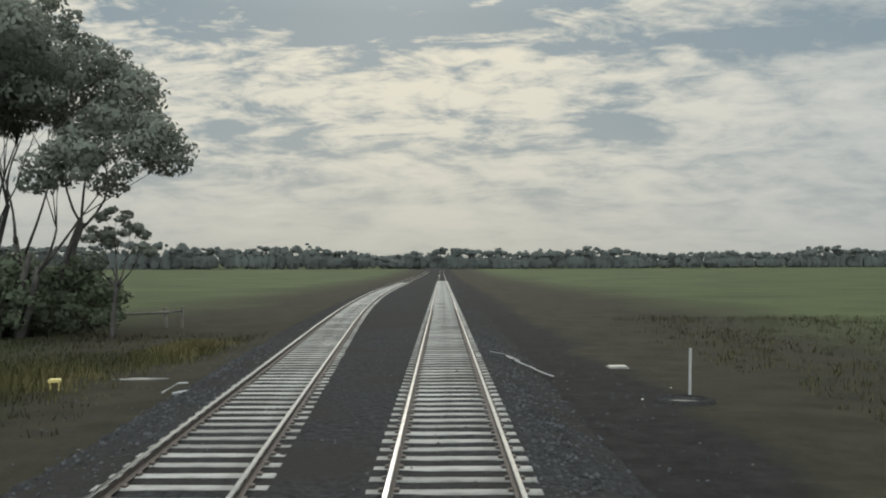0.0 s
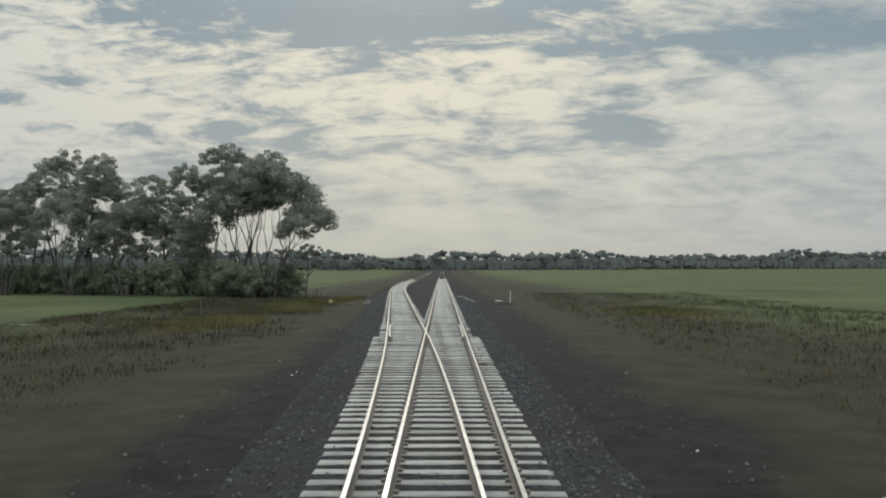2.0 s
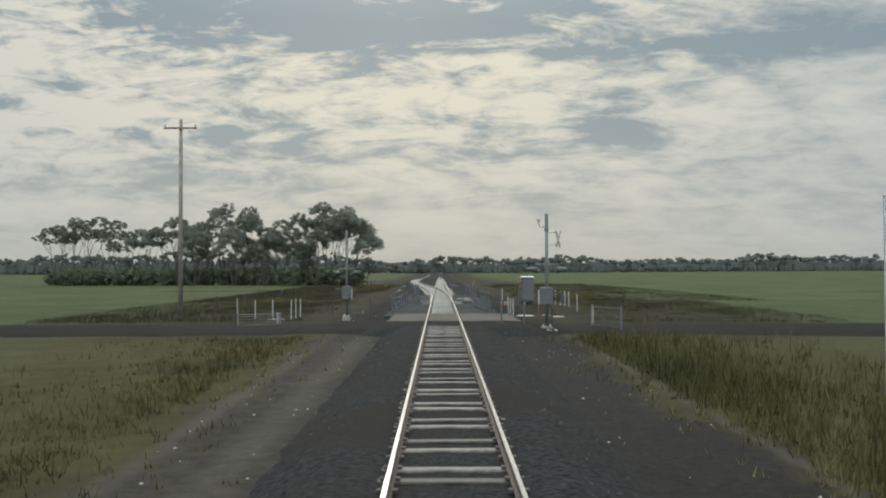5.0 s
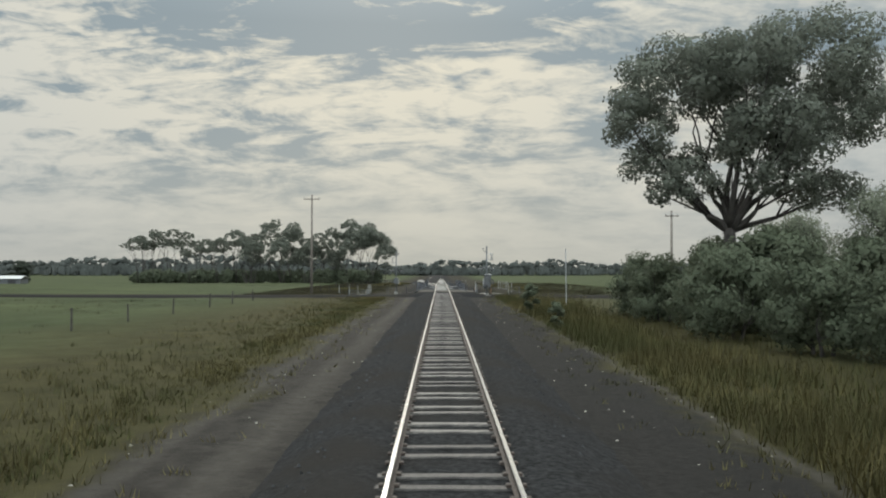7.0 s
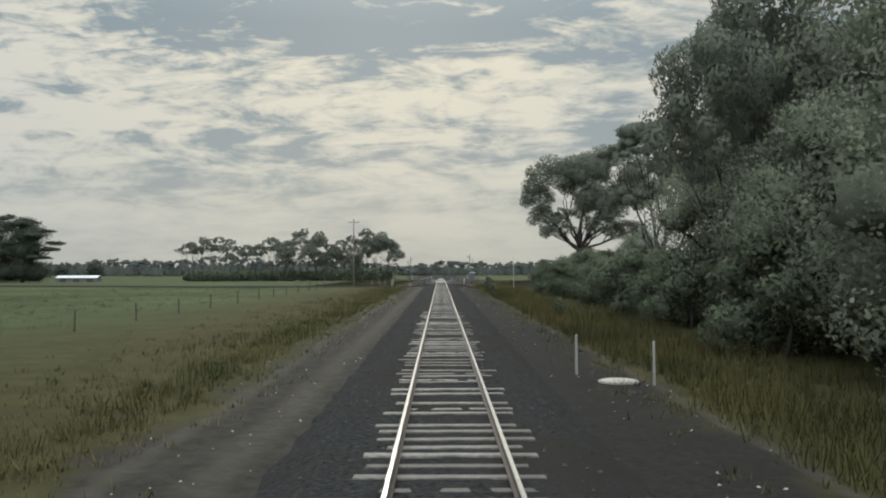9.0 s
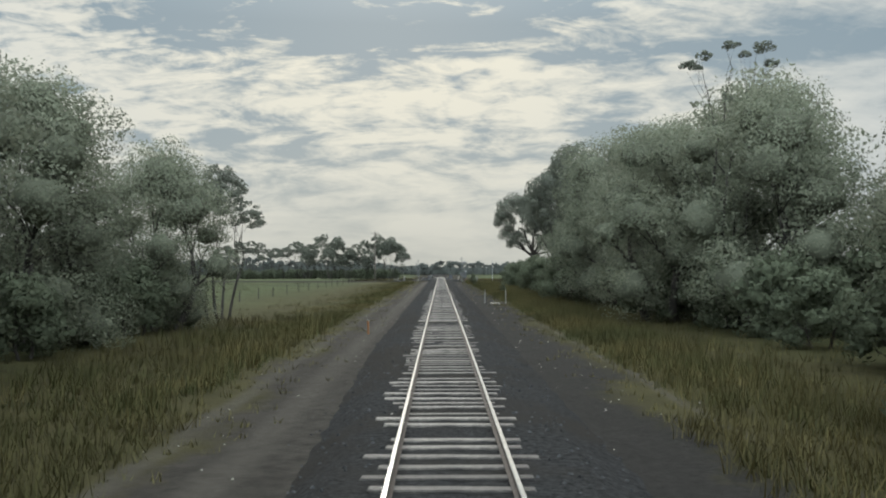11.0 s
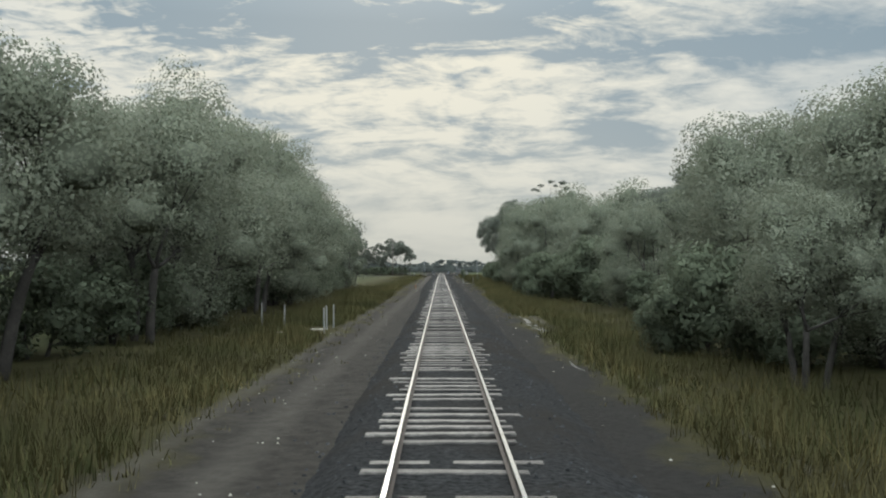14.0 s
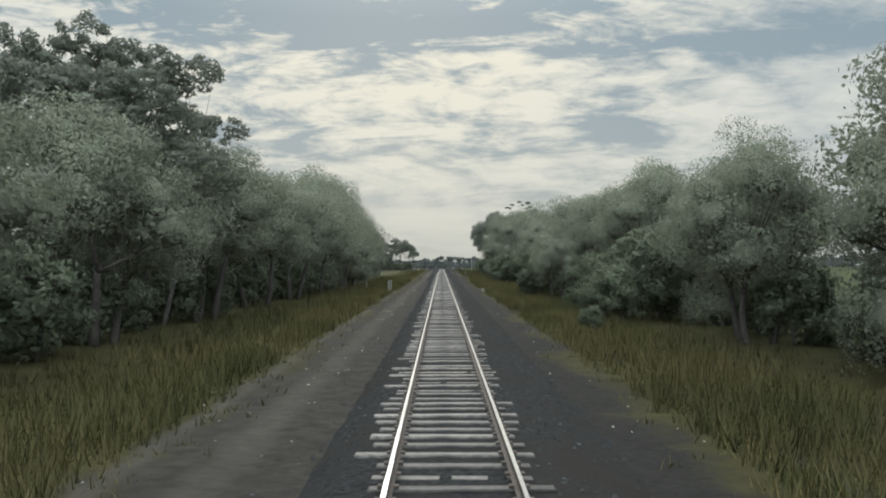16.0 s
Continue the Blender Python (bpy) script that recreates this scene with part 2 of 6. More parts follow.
SEDGE = material("rough_sedge", (0.034, 0.032, 0.020), (0.074, 0.065, 0.038), 0.35, 0.9, 0, 0, 20, (0.032, 0.034, 0.019), 0.12, per_island=0.12, translucent=0.3, spec=0.05, coord="World")
PIT_WATER = material("still_water", (0.03, 0.03, 0.028), (0.05, 0.05, 0.047), 2, 0.04, 0, 0, 20)


def ground_material():
    """Pasture away from the line, bare earth and gravel beside it."""
    m = bpy.data.materials.new("ground_cover")
    m.use_nodes = True
    nt = m.node_tree
    N, L = nt.nodes.new, nt.links.new
    b = nt.nodes["Principled BSDF"]
    pos = N("ShaderNodeNewGeometry").outputs["Position"]

    def noise_at(scale, detail=5, rough=0.6):
        n = N("ShaderNodeTexNoise")
        n.inputs["Scale"].default_value, n.inputs["Detail"].default_value, n.inputs["Roughness"].default_value = scale, detail, rough
        L(pos, n.inputs["Vector"])
        return n.outputs["Fac"]

    def mth(op, a, bb):
        n = N("ShaderNodeMath")
        n.operation = op
        for i, v in enumerate((a, bb)):
            if isinstance(v, (int, float)):
                n.inputs[i].default_value = v
            else:
                L(v, n.inputs[i])
        return n.outputs[0]

    def ramp(f, p0, c0, p1, c1):
        n = N("ShaderNodeValToRGB")
        e = n.color_ramp.elements
        e[0].position, e[0].color, e[1].position, e[1].color = p0, (*c0, 1), p1, (*c1, 1)
        L(f, n.inputs[0])
        return n.outputs[0]

    def mix(f, a, bb):
        n = N("ShaderNodeMix")
        n.data_type = "RGBA"
        L(f, n.inputs["Factor"]), L(a, n.inputs[6]), L(bb, n.inputs[7])
        return n.outputs[2]

    sep = N("ShaderNodeSeparateXYZ")
    L(pos, sep.inputs[0])
    wob = mth("MULTIPLY", mth("SUBTRACT", noise_at(0.16, 4), 0.5), 5.0)
    fine = mth("MULTIPLY", mth("SUBTRACT", noise_at(1.7, 4), 0.5), 1.6)
    off = mth("ADD", mth("ADD", sep.outputs[0], wob), fine)
    # distance from the middle of the bare strip
    late = ramp(mth("MULTIPLY", mth("ADD", sep.outputs[1], 330.0), 0.0125), 0.0, (1, 1, 1), 1.0, (0, 0, 0))
    strip = mth("SUBTRACT", mth("ABSOLUTE", mth("ADD", off, mth("MULTIPLY", late, 0.4)), 0.0), mth("SUBTRACT", 5.7, mth("MULTIPLY", late, 0.9)))
    grassy = ramp(mth("ADD", mth("MULTIPLY", strip, 0.6), 0.5), 0.2, (0, 0, 0), 0.8, (1, 1, 1))
    works = ramp(mth("MULTIPLY", mth("ADD", mth("ADD", sep.outputs[1], 112.0), wob), 0.08), 0.0, (0, 0, 0), 1.0, (1, 1, 1))
    reach = mth("ADD", mth("MULTIPLY", works, 3.0), 13.0)
    patch = mth("MULTIPLY", mth("SUBTRACT", noise_at(0.07, 6, 0.7), 0.5), 14.0)
    verge = ramp(mth("MULTIPLY", mth("SUBTRACT", mth("ADD", mth("ABSOLUTE", off, 0.0), patch), reach), 0.08), 0.0, (0, 0, 0), 1.0, (1, 1, 1))
    gravel = ramp(noise_at(7.0, 8, 0.7), 0.3, (0.007, 0.0068, 0.0064), 0.75, (0.027, 0.026, 0.024))
    bare = ramp(noise_at(2.2, 8, 0.7), 0.3, (0.018, 0.0162, 0.014), 0.75, (0.044, 0.0395, 0.0335))
    # stony to the east of the line, trodden earth to the west
    east = ramp(mth("ADD", mth("MULTIPLY", mth("ADD", sep.outputs[0], fine), 0.2), 0.5), 0.0, (0, 0, 0), 1.0, (1, 1, 1))
    earth = mix(mth("MULTIPLY", east, 0.8), bare, gravel)
    dry = ramp(noise_at(0.8, 8, 0.7), 0.3, (0.022, 0.0208, 0.0096), 0.7, (0.050, 0.0445, 0.020))
    green = ramp(noise_at(0.05, 9, 0.7), 0.34, (0.026, 0.034, 0.0155), 0.66, (0.052, 0.060, 0.028))
    soil = ramp(noise_at(1.6, 9, 0.75), 0.3, (0.005, 0.0048, 0.0046), 0.75, (0.021, 0.0198, 0.0185))
    earth = mix(works, earth, soil)
    dry = mix(mth("MULTIPLY", works, 0.9), dry, ramp(noise_at(0.6, 8, 0.7), 0.32, (0.011, 0.0104, 0.0078), 0.7, (0.028, 0.0252, 0.018)))
    # two pale wheel ruts of the service track
    small = mth("MULTIPLY", wob, 0.12)
    ruts = None
    for centre, width in ((-5.3, 0.22), (-3.7, 0.35), (5.9, 0.16)):
        d = mth("ABSOLUTE", mth("SUBTRACT", mth("ADD", sep.outputs[0], small), centre), 0.0)
        r = mth("MULTIPLY", ramp(mth("DIVIDE", d, width * 2), 0.25, (1, 1, 1), 0.8, (0, 0, 0)), noise_at(0.35, 6, 0.7))
        ruts = r if ruts is None else mth("MAXIMUM", ruts, r)
    pale = ramp(noise_at(3.0, 8, 0.7), 0.3, (0.036, 0.0325, 0.027), 0.72, (0.074, 0.067, 0.057))
    L(mix(mth("MULTIPLY", mth("MULTIPLY", ruts, 1.1), mth("SUBTRACT", 1.0, works)), mix(grassy, earth, mix(verge, dry, green)), pale), b.inputs["Base Color"])
    b.inputs["Roughness"].default_value = 1.0
    b.inputs["Specular IOR Level"].default_value = 0.05
    bp = N("ShaderNodeBump")
    bp.inputs["Strength"].default_value, bp.inputs["Distance"].default_value = 0.8, 0.08
    L(noise_at(6, 6, 0.7), bp.inputs["Height"])
    L(bp.outputs[0], b.inputs["Normal"])
    return m


GROUND = ground_material()


# ---------------------------------------------------------------- mesh helpers
def mesh_from(name, verts, faces, mats, index=None, smooth=False):
    me = bpy.data.meshes.new(name)
    me.from_pydata([tuple(v) for v in verts], [], [tuple(f) for f in faces])
    for m in (mats if isinstance(mats, (list, tuple)) else [mats]):
        me.materials.append(m)
    if index is not None:
        me.polygons.foreach_set("material_index", index)
    if smooth:
        me.polygons.foreach_set("use_smooth", [True] * len(me.polygons))
    me.update()
    return me


def empty(name, x, y, z, rz=0.0):
    ob = new(name)
    ob.matrix_basis = pose(x, y, z, 0, 0, rz)
    ob.empty_display_size = 0.1
    return ob


def child(name, me, parent, m=None, label=""):
    ob = new(name, me)
    ob.parent = parent
    if m is not None:
        ob.matrix_basis = m
    if label:
        tagged(ob, label)
    return ob


class Build:
    """Gathers boxes, tubes and discs into one mesh."""

    def __init__(self):
        self.v, self.f = [], []

    def box(self, cx, cy, cz, sx, sy, sz, rz=0.0, chamfer=0.0):
        c, s = math.cos(rz), math.sin(rz)
        k = len(self.v)
        if chamfer <= 0:
            ring = [(-sx / 2, -sy / 2), (sx / 2, -sy / 2), (sx / 2, sy / 2), (-sx / 2, sy / 2)]
            levels = [(ring, -sz / 2), (ring, sz / 2)]
        else:
            h = chamfer
            big = [(-sx / 2, -sy / 2), (sx / 2, -sy / 2), (sx / 2, sy / 2), (-sx / 2, sy / 2)]
            small = [(-sx / 2 + h, -sy / 2 + h), (sx / 2 - h, -sy / 2 + h), (sx / 2 - h, sy / 2 - h), (-sx / 2 + h, sy / 2 - h)]
            levels = [(big, -sz / 2), (big, sz / 2 - h), (small, sz / 2)]
        for ring, z in levels:
            for px, py in ring:
                self.v.append((cx + px * c - py * s, cy + px * s + py * c, cz + z))
        n = len(levels)
        for l in range(n - 1):
            for i in range(4):
                j = (i + 1) % 4
                self.f.append((k + 4 * l + i, k + 4 * l + j, k + 4 * l + 4 + j, k + 4 * l + 4 + i))
        self.f.append((k + 3, k + 2, k + 1, k))
        self.f.append(tuple(k + 4 * (n - 1) + i for i in range(4)))
        return self

    def tube(self, pts, radii, sides=8, cap=True):
        k = len(self.v)
        pts = [Vector(p) for p in pts]
        if isinstance(radii, (int, float)):
            radii = [radii] * len(pts)
        for i, p in enumerate(pts):
            d = (pts[min(i + 1, len(pts) - 1)] - pts[max(i - 1, 0)]).normalized()
            a = d.orthogonal().normalized() if abs(d.z) < 0.99 else Vector((1, 0, 0))
            a = (a - d * a.dot(d)).normalized()
            b = d.cross(a)
            for s in range(sides):
                w = 2 * math.pi * s / sides
                self.v.append(tuple(p + (a * math.cos(w) + b * math.sin(w)) * radii[i]))
        for i in range(len(pts) - 1):
            for s in range(sides):
                t = (s + 1) % sides
                self.f.append((k + i * sides + s, k + i * sides + t, k + (i + 1) * sides + t, k + (i + 1) * sides + s))
        if cap:
            self.f.append(tuple(k + s for s in reversed(range(sides))))
            self.f.append(tuple(k + (len(pts) - 1) * sides + s for s in range(sides)))
        return self

    def mesh(self, name, mat, smooth=False):
        return mesh_from(name, self.v, self.f, mat, smooth=smooth)


# ---------------------------------------------------------------- the lie of the line
TOE, FROG = -82.0, -22.5
LEAD = FROG - TOE


def siding_x(y):
    """Middle of the loop track beside the main line."""
    if y <= TOE:
        return 0.0
    if y <= FROG:
        return -GAUGE * ((y - TOE) / LEAD) ** 2
    slope = 2 * GAUGE / LEAD
    if y <= 40:
        return -GAUGE - slope * (y - FROG)
    s = min(y - 40, 80.0)
    return -GAUGE - slope * (40 - FROG) - slope * (s - s * s / 160.0)


def ramp(v, a, b):
    """0 at a, 1 at b, smooth between."""
    t = min(1.0, max(0.0, (v - a) / (b - a)))
    return t * t * (3 - 2 * t)


def pad(x, y):
    """The levelled earth that the cabinets stand on, east of the switch."""
    return 0.46 * ramp(y, -56, -64) * ramp(y, -89, -85) * ramp(x, 2.6, 3.3) * ramp(x, 13, 9)


def ground_z(x, y):
    far = max(0.0, abs(x) - 14.0)
    roll = 0.25 * math.sin(x * 0.021 + 1.3) * math.sin(y * 0.017 + 0.4) * min(1.0, far / 30.0)
    return grade(y) - 0.62 - 0.10 * min(1.0, max(0.0, abs(x) - 5.0) / 6.0) + roll + 0.03 * math.sin(x * 1.3 + y * 0.7) * math.sin(y * 0.9) + pad(x, y)


def build_ground():
    xs = [-4000, -2500, -1500, -900, -600, -400, -280, -200, -150, -110, -80, -60, -45, -34, -26, -20] + [-16 + 0.8 * i for i in range(41)]
    xs += [20, 26, 34, 45, 60, 80, 110, 150, 200, 280, 400, 600, 900, 1500, 2500, 4000]
    ys = [-700, -600, -520] + [-480 + 1.5 * i for i in range(390)] + [108, 115, 125, 140, 160, 185, 215, 250, 300, 350, 420, 520, 700, 1000, 1600, 2600, 4500]
    verts = [(x, y, ground_z(x, y)) for y in ys for x in xs]
    n = len(xs)
    faces = [(j * n + i, j * n + i + 1, (j + 1) * n + i + 1, (j + 1) * n + i) for j in range(len(ys) - 1) for i in range(n - 1)]
    tagged(new("ground", mesh_from("ground", verts, faces, GROUND, smooth=True)), "pasture with a bare earth strip beside the railway", "ground", kind="structure")


def ribbon(name, mat, ys, sections, label, category, kind="structure", jitter=0.0, smooth=True):
    """A strip along the line; sections(y) gives (x, z above the rail heads) from left to right."""
    rnd = random.Random(5)
    verts, faces, n = [], [], 0
    for y in ys:
        row = sections(y)
        n = len(row)
        verts += [(x + rnd.uniform(-jitter, jitter), y, grade(y) + z + rnd.uniform(-jitter, jitter) * (0.4 if z < -0.3 else 0.16)) for x, z in row]
    for j in range(len(ys) - 1):
        for i in range(n - 1):
            faces.append((j * n + i, j * n + i + 1, (j + 1) * n + i + 1, (j + 1) * n + i))
    return tagged(new(name, mesh_from(name, verts, faces, mat, smooth=smooth)), label, category, kind=kind)


def build_ballast():
    def main(y):
        left = min(-1.95, siding_x(y) - 1.95) if y > TOE - 5 else -1.95
        right = 2.55 if -84 < y < -73 else 1.95
        left = min(left, -right)
        lean = 0.42 * min(1.0, max(0.0, (-280 - y) / 40))
        left += lean
        xs = [left - 1.2 + lean, left - 0.55 + 0.4 * lean, left]
        zs = [-0.70, -0.46, -0.215]
        for i in range(1, 10):
            xs.append(left + (right - left) * i / 10)
            over = abs(xs[-1]) > 1.05 and -206 < y < -107
            zs.append((-0.176 if y > -106 else -0.200) - 0.010 * (i % 2) + (0.075 if over else 0.0))
        return list(zip(xs + [right, right + 0.55, right + 1.2], zs + [-0.215, -0.46, -0.70]))

    ys = [-480 + 0.7 * i for i in range(850)] + [120 + 10 * i for i in range(50)]
    ribbon("ballast", BALLAST, ys, main, "dark grey crushed stone ballast under the track", "ballast", jitter=0.05)


def rail_profile():
    """Foot, web and head, from the left round; z down from the top of the head."""
    return [(-0.07, -0.16), (-0.07, -0.148), (-0.012, -0.125), (-0.010, -0.045), (-0.036, -0.034), (-0.036, -0.008), (-0.028, 0.0),
            (0.028, 0.0), (0.036, -0.008), (0.036, -0.034), (0.010, -0.045), (0.012, -0.125), (0.07, -0.148), (0.07, -0.16)]


def rail_mesh(name, line, ys):
    prof = rail_profile()
    n = len(prof)
    verts = [(line(y) + px, y, grade(y) + pz) for y in ys for px, pz in prof]
    faces, index = [], []
    for j in range(len(ys) - 1):
        for i in range(n - 1):
            faces.append((j * n + i, j * n + i + 1, (j + 1) * n + i + 1, (j + 1) * n + i))
            index.append(1 if 4 <= i <= 8 else 0)
    faces += [tuple(reversed(range(n))), tuple((len(ys) - 1) * n + i for i in range(n))]
    index += [0, 0]
    return mesh_from(name, verts, faces, [RAIL_SIDE, RAIL_TOP], index)


def steps(a, b, d):
    n = max(1, int(round((b - a) / d)))
    return [a + (b - a) * i / n for i in range(n + 1)]


def sleeper_mesh(name, length, mat, seed):
    rnd = random.Random(seed)
    b = Build()
    b.box(0, 0, -0.11, length, 0.24, 0.22, rnd.uniform(-0.015, 0.015), 0.02)
    return b.mesh(name, mat)


def fastening_mesh():
    b = Build()
    for side in (-1, 1):
        for s in (-1, 1):
            x = side * GAUGE / 2 + s * 0.10
            b.box(x, 0, 0.02, 0.07, 0.11, 0.04, 0, 0.012)
    return b.mesh("fastening", RAIL_SIDE)


def build_track():
    """Main line in four lengths, the turnout, and the loop."""
    rnd = random.Random(11)
    fast = fastening_mesh()
    stock = {}

    def sleeper(parent, x, y, length, mat, sink, wide=False):
        key = (round(length, 1), mat.name, rnd.randrange(3))
        if key not in stock:
            stock[key] = sleeper_mesh("sleeper", key[0], mat, len(stock))
        child("sleeper", stock[key], parent, pose(x, y, grade(y) - 0.165 - sink, rnd.uniform(-0.5, 0.5), rnd.uniform(-0.4, 0.4), rnd.uniform(-0.7, 0.7)))

    def add_rail(parent, line, a, b, d=6.0):
        child("rail", rail_mesh("rail", line, steps(a, b, d)), parent, None, "steel rail with a bright worn head")

    half = GAUGE / 2
    lengths = [(-480.0, -330.0), (-330.0, -200.0), (-200.0, -106.2), (-98.4, TOE), (0.0, 190.0)]
    for k, (a, b) in enumerate(lengths):
        old = b < -100
        thing = tagged(empty("railway_track", 0, 0, 0), "single broad gauge track on weathered timber sleepers" if old else "single track on pale concrete sleepers", "railway track", "main line", "structure")
        y = a
        while y < b:
            if old:
                shift = rnd.uniform(-0.16, 0.10)
                sunk = 0.0 if y > -113 else (0.0, 0.075, 0.006)[int(y * 1.5) % 3] if -206 < y < -107 else rnd.choice((0.0, 0.0, 0.01, 0.02, 0.035, 0.06))
                sleeper(thing, shift, y, rnd.choice((2.5, 2.6, 2.7) if y > -206 else (2.2, 2.4, 2.6, 2.7)), TIMBER, sunk)
            else:
                sleeper(thing, 0, y, 2.3, CONCRETE, 0.0)
            if k in (2, 3, 4) and y < 60 or y < -400:
                child("fastening", fast, thing, pose(0, y, grade(y) - 0.165))
            y += rnd.uniform(0.62, 0.70) if old else 0.66
        if old:
            for s in (-half, half):
                add_rail(thing, lambda y, s=s: s, a, b)
    # rails over the crossing, through the turnout and out to the far end
    mid = tagged(empty("railway_track", 0, 0, 0), "straight pair of bright steel rails", "railway track", "main line", "structure")
    for s in (-half, half):
        add_rail(mid, lambda y, s=s: s, -106.2, 500, 5.0)
    turnout = tagged(empty("turnout", 0, 0, 0), "long turnout on pale concrete bearers with frog and check rails", "turnout", kind="structure")
    y = TOE
    while y < 0:
        off = -siding_x(y)
        length = (2.85 if y < FROG - 1 else 2.35) + off
        if y < FROG + 8:
            sleeper(turnout, -off / 2, y, length, CONCRETE, 0.0)
        else:
            sleeper(turnout, 0, y, 2.3, CONCRETE, 0.0)
        child("fastening", fast, turnout, pose(0, y, grade(y) - 0.165))
        y += 0.60
    add_rail(turnout, lambda y: min(siding_x(y), -0.105) - half, TOE + 0.6, 0, 2)
    add_rail(turnout, lambda y: min(siding_x(y), -0.105) + half, TOE + 0.6, 0, 2)
    child("check_rail", rail_mesh("check_rail", lambda y: half - 0.11 - 0.05 * max(0, abs(y - FROG - 0.5) - 2.6), steps(FROG - 3.4, FROG + 4.2, 0.8)), turnout)
    child("check_rail", rail_mesh("check_rail", lambda y: siding_x(y) - half + 0.11 + 0.05 * max(0, abs(y - FROG - 0.5) - 2.6), steps(FROG - 3.4, FROG + 4.2, 0.8)), turnout)
    loop = tagged(empty("railway_track", 0, 0, 0), "curving loop track on pale concrete sleepers", "railway track", "loop line", "structure")
    y = FROG + 8.2
    while y < 170:
        sleeper(loop, siding_x(y), y, 2.3, CONCRETE, 0.0)
        if y < 50:
            child("fastening", fast, loop, pose(siding_x(y), y, grade(y) - 0.165))
        y += 0.66
    add_rail(loop, lambda y: siding_x(y) - half, 0, 500, 4)
    add_rail(loop, lambda y: siding_x(y) + half, 0, 500, 4)


# ---------------------------------------------------------------- trees
def leaf_mesh(name, puffs, count, size, seed, mat, droop=0.25, fill=0.4, hearts=(), mass=None, solid=(), rounded=0.75):
    """Small leaf sprays on the outside of rounded clumps, none deep inside the solid masses, over packed hearts.
    puffs, hearts, solid: (x, y, z, rx, ry, rz)."""
    rnd = np.random.default_rng(seed)
    puffs = np.array(puffs, float)
    area = puffs[:, 3] * puffs[:, 4] + puffs[:, 3] * puffs[:, 5] + puffs[:, 4] * puffs[:, 5]
    many = int(count * 3.2) if len(solid) else count
    pick = rnd.choice(len(puffs), many, p=area / area.sum())
    p = puffs[pick]
    d = rnd.normal(size=(many, 3))
    d /= np.linalg.norm(d, axis=1)[:, None]
    r = 1 - fill * rnd.random(many) ** 1.6 + 0.03 * np.maximum(0, rnd.normal(size=many))
    lump = 1 + 0.10 * np.sin(d[:, 0] * 7 + pick) * np.sin(d[:, 1] * 6 + pick * 2.1) + 0.06 * np.sin(d[:, 2] * 9 + pick * 1.3)
    c = p[:, :3] + d * p[:, 3:] * (r * lump)[:, None]
    if len(solid):
        deep = np.full(many, 9.0)
        for lobe in np.array(solid, float):
            deep = np.minimum(deep, np.linalg.norm((c - lobe[:3]) / lobe[3:], axis=1))
        keep = np.flatnonzero(deep > 0.43)[:count]
        c, d = c[keep], d[keep]
    count = len(c)
    nrm = d + rnd.normal(size=(count, 3)) * 0.42
    nrm /= np.linalg.norm(nrm, axis=1)[:, None]
    t = rnd.normal(size=(count, 3))
    t[:, 2] -= droop
    t -= nrm * (t * nrm).sum(1)[:, None]
    t /= np.linalg.norm(t, axis=1)[:, None]
    b = np.cross(nrm, t)
    s = (size * rnd.uniform(0.55, 1.3, count))[:, None]
    w = s * rnd.uniform(0.4, 0.7, count)[:, None]
    v = np.stack([c - t * s, c + b * w + t * s * 0.1, c + t * s, c - b * w - t * s * 0.2], 1)
    turned = (np.cross(v[:, 1] - v[:, 0], v[:, 2] - v[:, 0]) * d).sum(1) < 0
    v[turned] = v[turned][:, ::-1]
    v = v.reshape(-1, 3)
    middle = puffs[:, :3].mean(0)
    out = c - middle
    out /= np.linalg.norm(out, axis=1)[:, None] + 0.01
    soft = d * rounded + out * (0.45 if len(solid) else 0.0) + nrm * 0.2
    soft[:, 2] += 0.75 - rounded
    soft /= np.linalg.norm(soft, axis=1)[:, None]
    loops, starts = np.arange(4 * count), 4 * np.arange(count)
    shade = np.repeat(soft, 4, 0)
    if len(hearts):
        bm = bmesh.new()
        bmesh.ops.create_icosphere(bm, subdivisions=2, radius=1.0)
        ball = np.array([q.co[:] for q in bm.verts])
        sides = np.array([[q.index for q in fc.verts] for fc in bm.faces])
        bm.free()
        h = np.array(hearts, float)
        k = np.arange(len(h))[:, None]
        bump = 1 + 0.12 * np.sin(ball[None, :, 0] * 5 + k) * np.sin(ball[None, :, 1] * 6 + 2.1 * k) + 0.08 * np.sin(ball[None, :, 2] * 8 + 1.3 * k)
        bump = bump[:, :, None] + rnd.uniform(-0.22, 0.22, (len(h), len(ball), 1))
        hv = (h[:, None, :3] + ball[None] * h[:, None, 3:] * bump).reshape(-1, 3)
        tris = (sides[None] + len(ball) * np.arange(len(h))[:, None, None]).reshape(-1, 3) + len(v)
        starts = np.concatenate([starts, len(loops) + 3 * np.arange(len(tris))])
        loops = np.concatenate([loops, tris.ravel()])
        v = np.concatenate([v, hv])
        shade = np.concatenate([shade, np.tile(ball * rounded + np.array((0, 0, 0.75 - rounded)), (len(h), 1))])
        shade /= np.linalg.norm(shade, axis=1)[:, None]
    me = bpy.data.meshes.new(name)
    me.vertices.add(len(v))
    me.vertices.foreach_set("co", v.ravel())
    me.loops.add(len(loops))
    me.loops.foreach_set("vertex_index", loops)
    me.polygons.add(len(starts))
    me.polygons.foreach_set("loop_start", starts)
    me.update(calc_edges=True)
    me.attributes.new("custom_normal", "FLOAT_VECTOR", "POINT").data.foreach_set("vector", shade.astype(np.float32).ravel())
    me.materials.append(mat)
